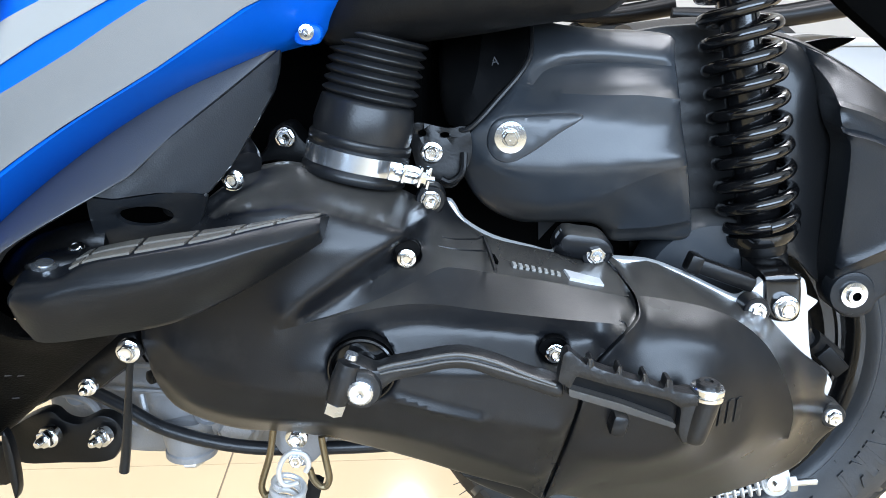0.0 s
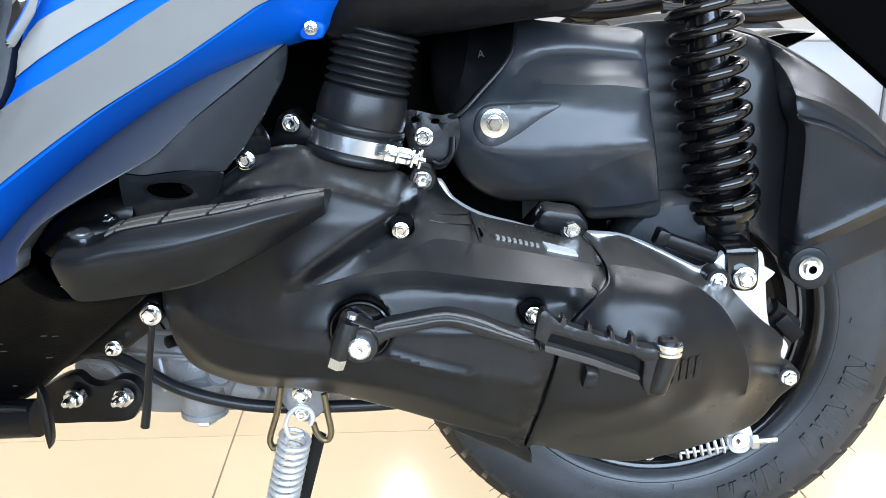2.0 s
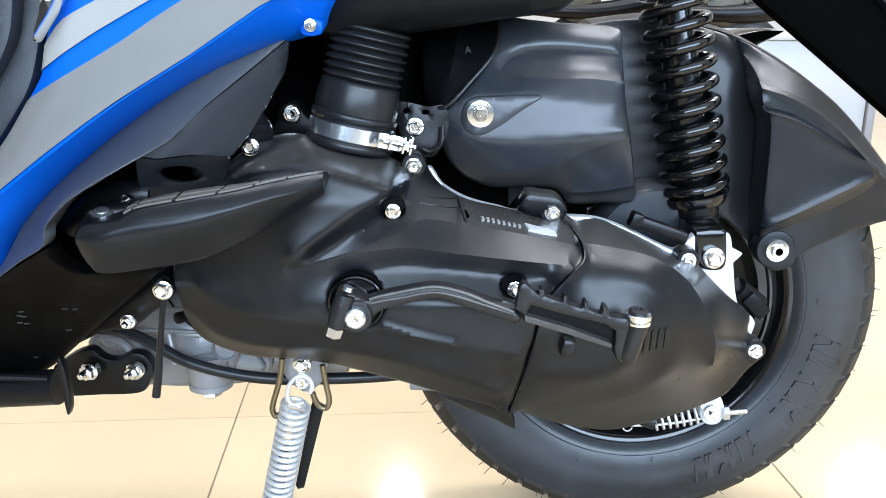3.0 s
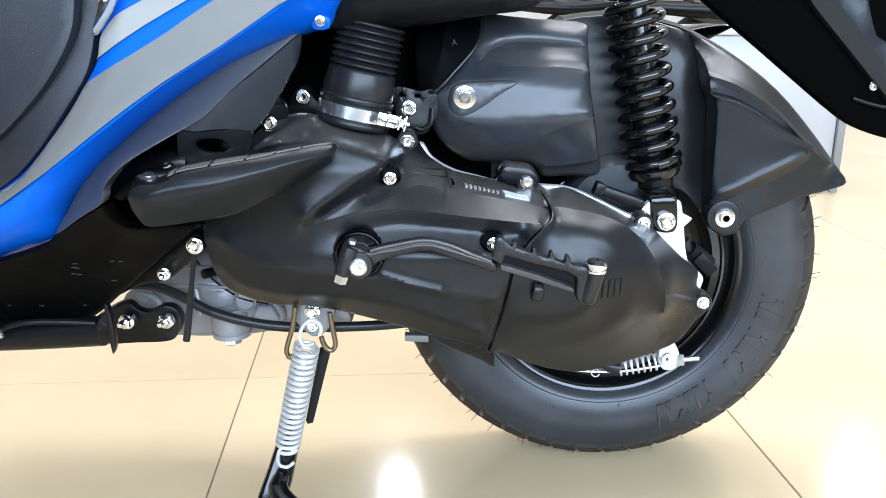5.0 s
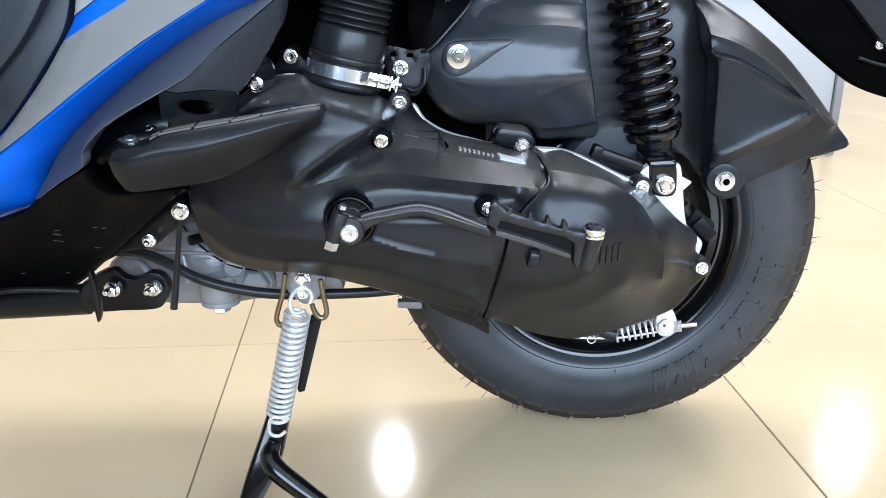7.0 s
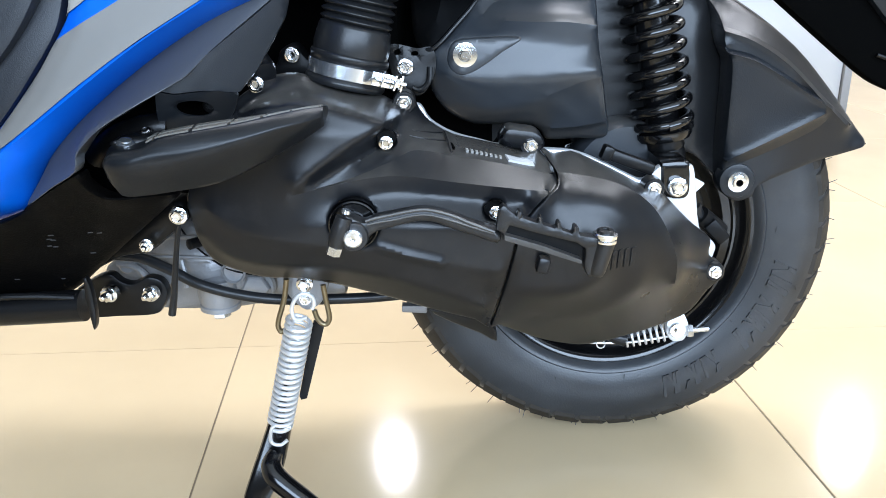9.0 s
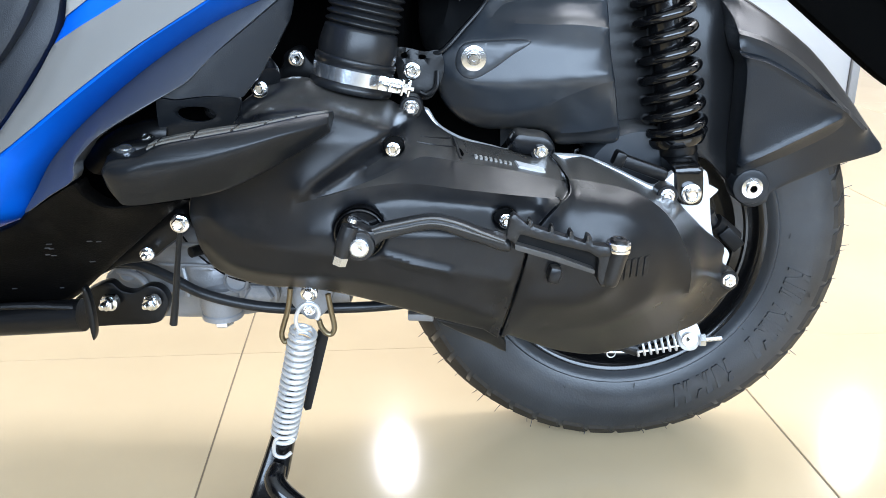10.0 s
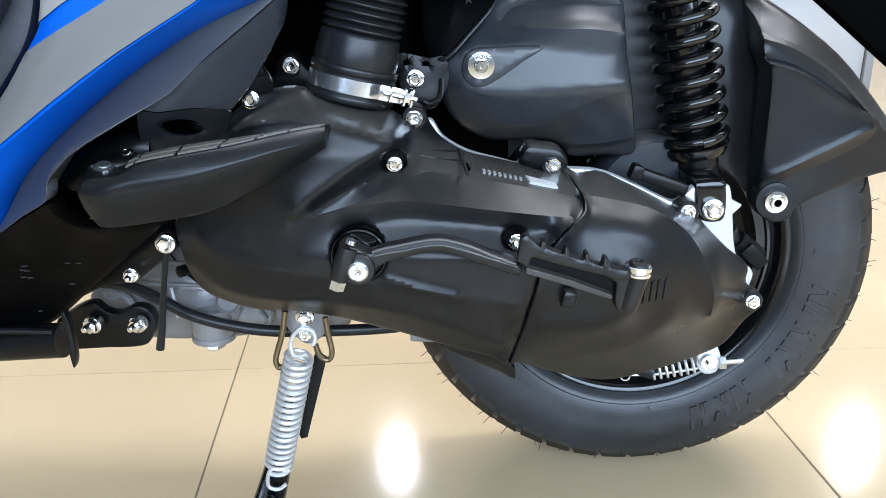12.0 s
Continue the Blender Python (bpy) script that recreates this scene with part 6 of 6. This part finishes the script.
def stands():
    ob = part("centre_stand", tube([(-0.20, 0.60, 0.20), (-0.12, 0.60, 0.205), (-0.02, 0.60, 0.205), (0.06, 0.62, 0.205)], 0.012, 3, 16), SATIN, scooter, "black steel centre stand with a bright return spring")
    # flat leg behind the spring, lower leg and foot
    leg = [(-0.088, 0.522, 0.184), (-0.078, 0.522, 0.183), (-0.097, 0.522, 0.11), (-0.104, 0.522, 0.11)]
    part("leg_plate", relief(leg, thick=0.006, step=0.01, edge=0.001, n=1), SATIN, ob)
    low = [(-0.118, 0.515, 0.143), (-0.104, 0.515, 0.138), (-0.108, 0.508, 0.101), (-0.113, 0.498, 0.072), (-0.119, 0.488, 0.049), (-0.135, 0.478, 0.02), (-0.148, 0.468, -0.008), (-0.159, 0.468, -0.008), (-0.153, 0.478, 0.026), (-0.142, 0.49, 0.06), (-0.129, 0.505, 0.097)]
    part("leg", relief(low, thick=0.012, step=0.006, edge=0.004, n=2), GLOSS, ob, "gloss black stand leg")
    part("foot_tang", tube([(-0.12, 0.49, 0.078), (-0.123, 0.482, 0.07), (-0.117, 0.474, 0.062), (-0.097, 0.466, 0.049), (-0.069, 0.455, 0.034)], [0.006, 0.009, 0.0095, 0.009, 0.007], 5, 16), GLOSS, ob)
    part("foot", block((0.05, 0.045, 0.012), pose(-0.158, 0.462, 0.006, 0, 0, 20), 0.004), GLOSS, ob)
    # return spring with hooked ends
    p, q = Vector((-0.093, 0.487, 0.203)), Vector((-0.117, 0.498, 0.1))
    part("return_spring", helix(p, q, 0.0096, 0.0019, 19, 8, 24), SPRING, ob, "bright zinc-plated coil spring")
    part("spring_hook", tube([(-0.085, 0.476, 0.21), (-0.094, 0.476, 0.208), (-0.097, 0.476, 0.216), (-0.094, 0.476, 0.225), (-0.088, 0.476, 0.23), (-0.081, 0.476, 0.228), (-0.079, 0.476, 0.222), (-0.081, 0.476, 0.217)], 0.0017, 5, 10), SPRING, ob)
    part("spring_hook", tube([(-0.107, 0.492, 0.101), (-0.119, 0.488, 0.105), (-0.123, 0.488, 0.098), (-0.123, 0.489, 0.088), (-0.116, 0.49, 0.085), (-0.11, 0.491, 0.089)], 0.0016, 5, 10), SPRING, ob)
    # wire guard and spring bracket
    part("wire_guard", tube([(-0.103, 0.495, 0.235), (-0.106, 0.495, 0.217), (-0.112, 0.495, 0.197), (-0.111, 0.495, 0.19), (-0.109, 0.495, 0.189), (-0.102, 0.495, 0.193)], 0.0022, 4, 10), YELLOW, ob, "yellow zinc-plated wire guard")
    part("wire_guard", tube([(-0.074, 0.495, 0.23), (-0.072, 0.495, 0.215), (-0.07, 0.495, 0.202), (-0.072, 0.495, 0.196), (-0.076, 0.495, 0.196), (-0.08, 0.495, 0.201), (-0.082, 0.495, 0.208)], 0.0022, 4, 10), YELLOW, ob, "yellow zinc-plated wire guard")
    part("spring_bracket", relief([(-0.106, 0.505, 0.232), (-0.074, 0.505, 0.232), (-0.073, 0.505, 0.219), (-0.079, 0.503, 0.209), (-0.089, 0.503, 0.204), (-0.097, 0.503, 0.209), (-0.105, 0.505, 0.218)], thick=0.01, step=0.006, edge=0.002), ALU, ob, "grey cast spring bracket")
    bolt((-0.087, 0.484, 0.235), 0.0067, ob, "flange")
    bolt((-0.086, 0.476, 0.225), 0.0044, ob, "hex")
    part("exhaust_bracket", relief([(-0.015, 0.6, 0.166), (0.008, 0.6, 0.166), (0.009, 0.6, 0.159), (-0.015, 0.6, 0.160)], thick=0.01, step=0.004, edge=0.0005, n=1), ALU, ob)
    # side stand folded forward, with a flange plate
    s = part("side_stand", tube([(-0.448, 0.5, 0.204), (-0.388, 0.49, 0.209), (-0.327, 0.485, 0.213), (-0.26, 0.48, 0.219)], 0.0128, 4, 18), SATIN, scooter, "black steel side stand, folded up")
    part("stand_foot", relief([(-0.251, 0.462, 0.248), (-0.248, 0.462, 0.247), (-0.246, 0.462, 0.239), (-0.245, 0.462, 0.226), (-0.245, 0.462, 0.215), (-0.246, 0.462, 0.209), (-0.248, 0.462, 0.205), (-0.249, 0.462, 0.209), (-0.25, 0.462, 0.219), (-0.251, 0.462, 0.232)], thick=0.005, step=0.003, edge=0.0014, n=2), SATIN, s)
    part("stand_spring_wire", tube([(-0.369, 0.474, 0.217), (-0.349, 0.472, 0.218), (-0.335, 0.47, 0.226), (-0.318, 0.47, 0.23), (-0.291, 0.472, 0.23), (-0.264, 0.474, 0.228)], 0.0028, 5, 10), SATIN, s)
    part("stand_hook", tube([(-0.34, 0.462, 0.234), (-0.339, 0.462, 0.227), (-0.336, 0.462, 0.22)], 0.0022, 3, 8), ZINC, s)


stands()


# ---- behind the scooter ----
def podium():
    t = thing("display_podium", (0.55, 2.3, 0), "low white laminate display podium on the tiled floor", "podium")
    part("body", block((1.08, 0.6, 0.40), pose(0.505, 2.3, 0.205), 0.004), PODIUM, t)
    part("top", block((1.10, 0.62, 0.012), pose(0.505, 2.3, 0.411), 0.003), PODIUM, t)
    # Added grey strip that stands in for the podium's darker side face.
    part("side_strip", block((0.02, 0.02, 0.40), pose(1.056, 2.0, 0.205), 0.002), TRIM, t, "grey strip in place of the podium's side face")
    part("plinth", block((1.04, 0.56, 0.012), pose(0.505, 2.3, 0.006), 0), BLACK, t)


podium()


def parked_scooter(x, y):
    """The lower part of another scooter that stands further back."""
    t = thing("parked_scooter", (x, y, 0), "dark brown scooter engine and wheel parked further back", "scooter", "parked scooters")
    m = Matrix.Translation((x, y, 0.24)) @ FACE
    w = part("wheel", lathe([(0.03, -0.03), (0.1, -0.01), (0.14, 0.03), (0.14, 0.04), (0.12, 0.04)], m, 40, cap=False), SATIN, t)
    part("tyre", lathe([(0.14, 0.035), (0.17, 0.045), (0.20, 0.04), (0.225, 0.01), (0.225, -0.01), (0.2, -0.04), (0.14, -0.035)], m, 48, cap=False), TYRE, w)
    b = lathe([(0.02, 0.0), (0.075, 0.005), (0.085, 0.03), (0.085, 0.09), (0.07, 0.11), (0.03, 0.115)], Matrix.Translation((x - 0.06, y - 0.02, 0.50)) @ FACE, 28)
    for i in range(6):
        merged(b, lathe([(0.010, 0.1), (0.010, 0.118), (0.006, 0.12)], Matrix.Translation((x - 0.06 + 0.06 * math.cos(i), y - 0.02, 0.5 + 0.06 * math.sin(i))) @ FACE, 10))
    part("engine", b, BRONZE, t, "brown engine casing with bolts")
    part("body", tube([(x - 0.5, y, 0.55), (x - 0.2, y + 0.02, 0.62), (x + 0.1, y, 0.66), (x + 0.3, y, 0.72)], [0.05, 0.09, 0.1, 0.06], 4, 18), BLACK, t)
    part("exhaust", tube([(x - 0.3, y - 0.1, 0.47), (x, y - 0.12, 0.46), (x + 0.25, y - 0.12, 0.5)], [0.02, 0.035, 0.04], 4, 16), SATIN, t)
    part("stand", tube([(x - 0.12, y, 0.4), (x - 0.14, y, 0.2), (x - 0.16, y - 0.08, 0.012)], 0.012, 3, 10), SATIN, t)


parked_scooter(1.03, 3.0)
parked_scooter(0.62, 3.55)


# ---- floor: tiles laid at a slight angle ----
def floor():
    size, turn = 0.6045, radians(3.95)
    x0, y0 = -0.236, 0.856
    fl = tagged(part("floor", block((11.9, 10.9, 0.08), pose(0.5, 2.1, -0.0412), 0), GROUT, None), "polished cream floor tiles with thin dark joints", "floor", kind="structure")
    bm = bmesh.new()
    s, sv = size / 2 - 0.0009, size / 2 - 0.0003
    e = 0.0012
    lo = [bm.verts.new((sx * s, sy * sv, -0.006)) for sx, sy in ((-1, -1), (1, -1), (1, 1), (-1, 1))]
    mid = [bm.verts.new((sx * s, sy * sv, -e * 0.5)) for sx, sy in ((-1, -1), (1, -1), (1, 1), (-1, 1))]
    hi = [bm.verts.new((sx * (s - e * 0.6), sy * (sv - e * 0.3), 0)) for sx, sy in ((-1, -1), (1, -1), (1, 1), (-1, 1))]
    bm.faces.new(hi)
    for a, b in ((lo, mid), (mid, hi)):
        for k in range(4):
            bm.faces.new((a[k], a[(k + 1) % 4], b[(k + 1) % 4], b[k]))
    me = bpy.data.meshes.new("tile")
    bm.to_mesh(me)
    bm.free()
    me.materials.append(TILE)
    c, sn = math.cos(turn), math.sin(turn)
    for i in range(-10, 12):
        for j in range(-8, 12):
            u, v = (i + 0.5) * size, (j + 0.5) * size
            x, y = x0 + u * c - v * sn, y0 + u * sn + v * c
            if -5.2 < x < 6.2 and -3.0 < y < 7.2:
                ob = new("tile", me)
                ob.parent = fl
                ob.matrix_basis = pose(x, y, 0, 0, 0, 3.95)
    return fl


floor()
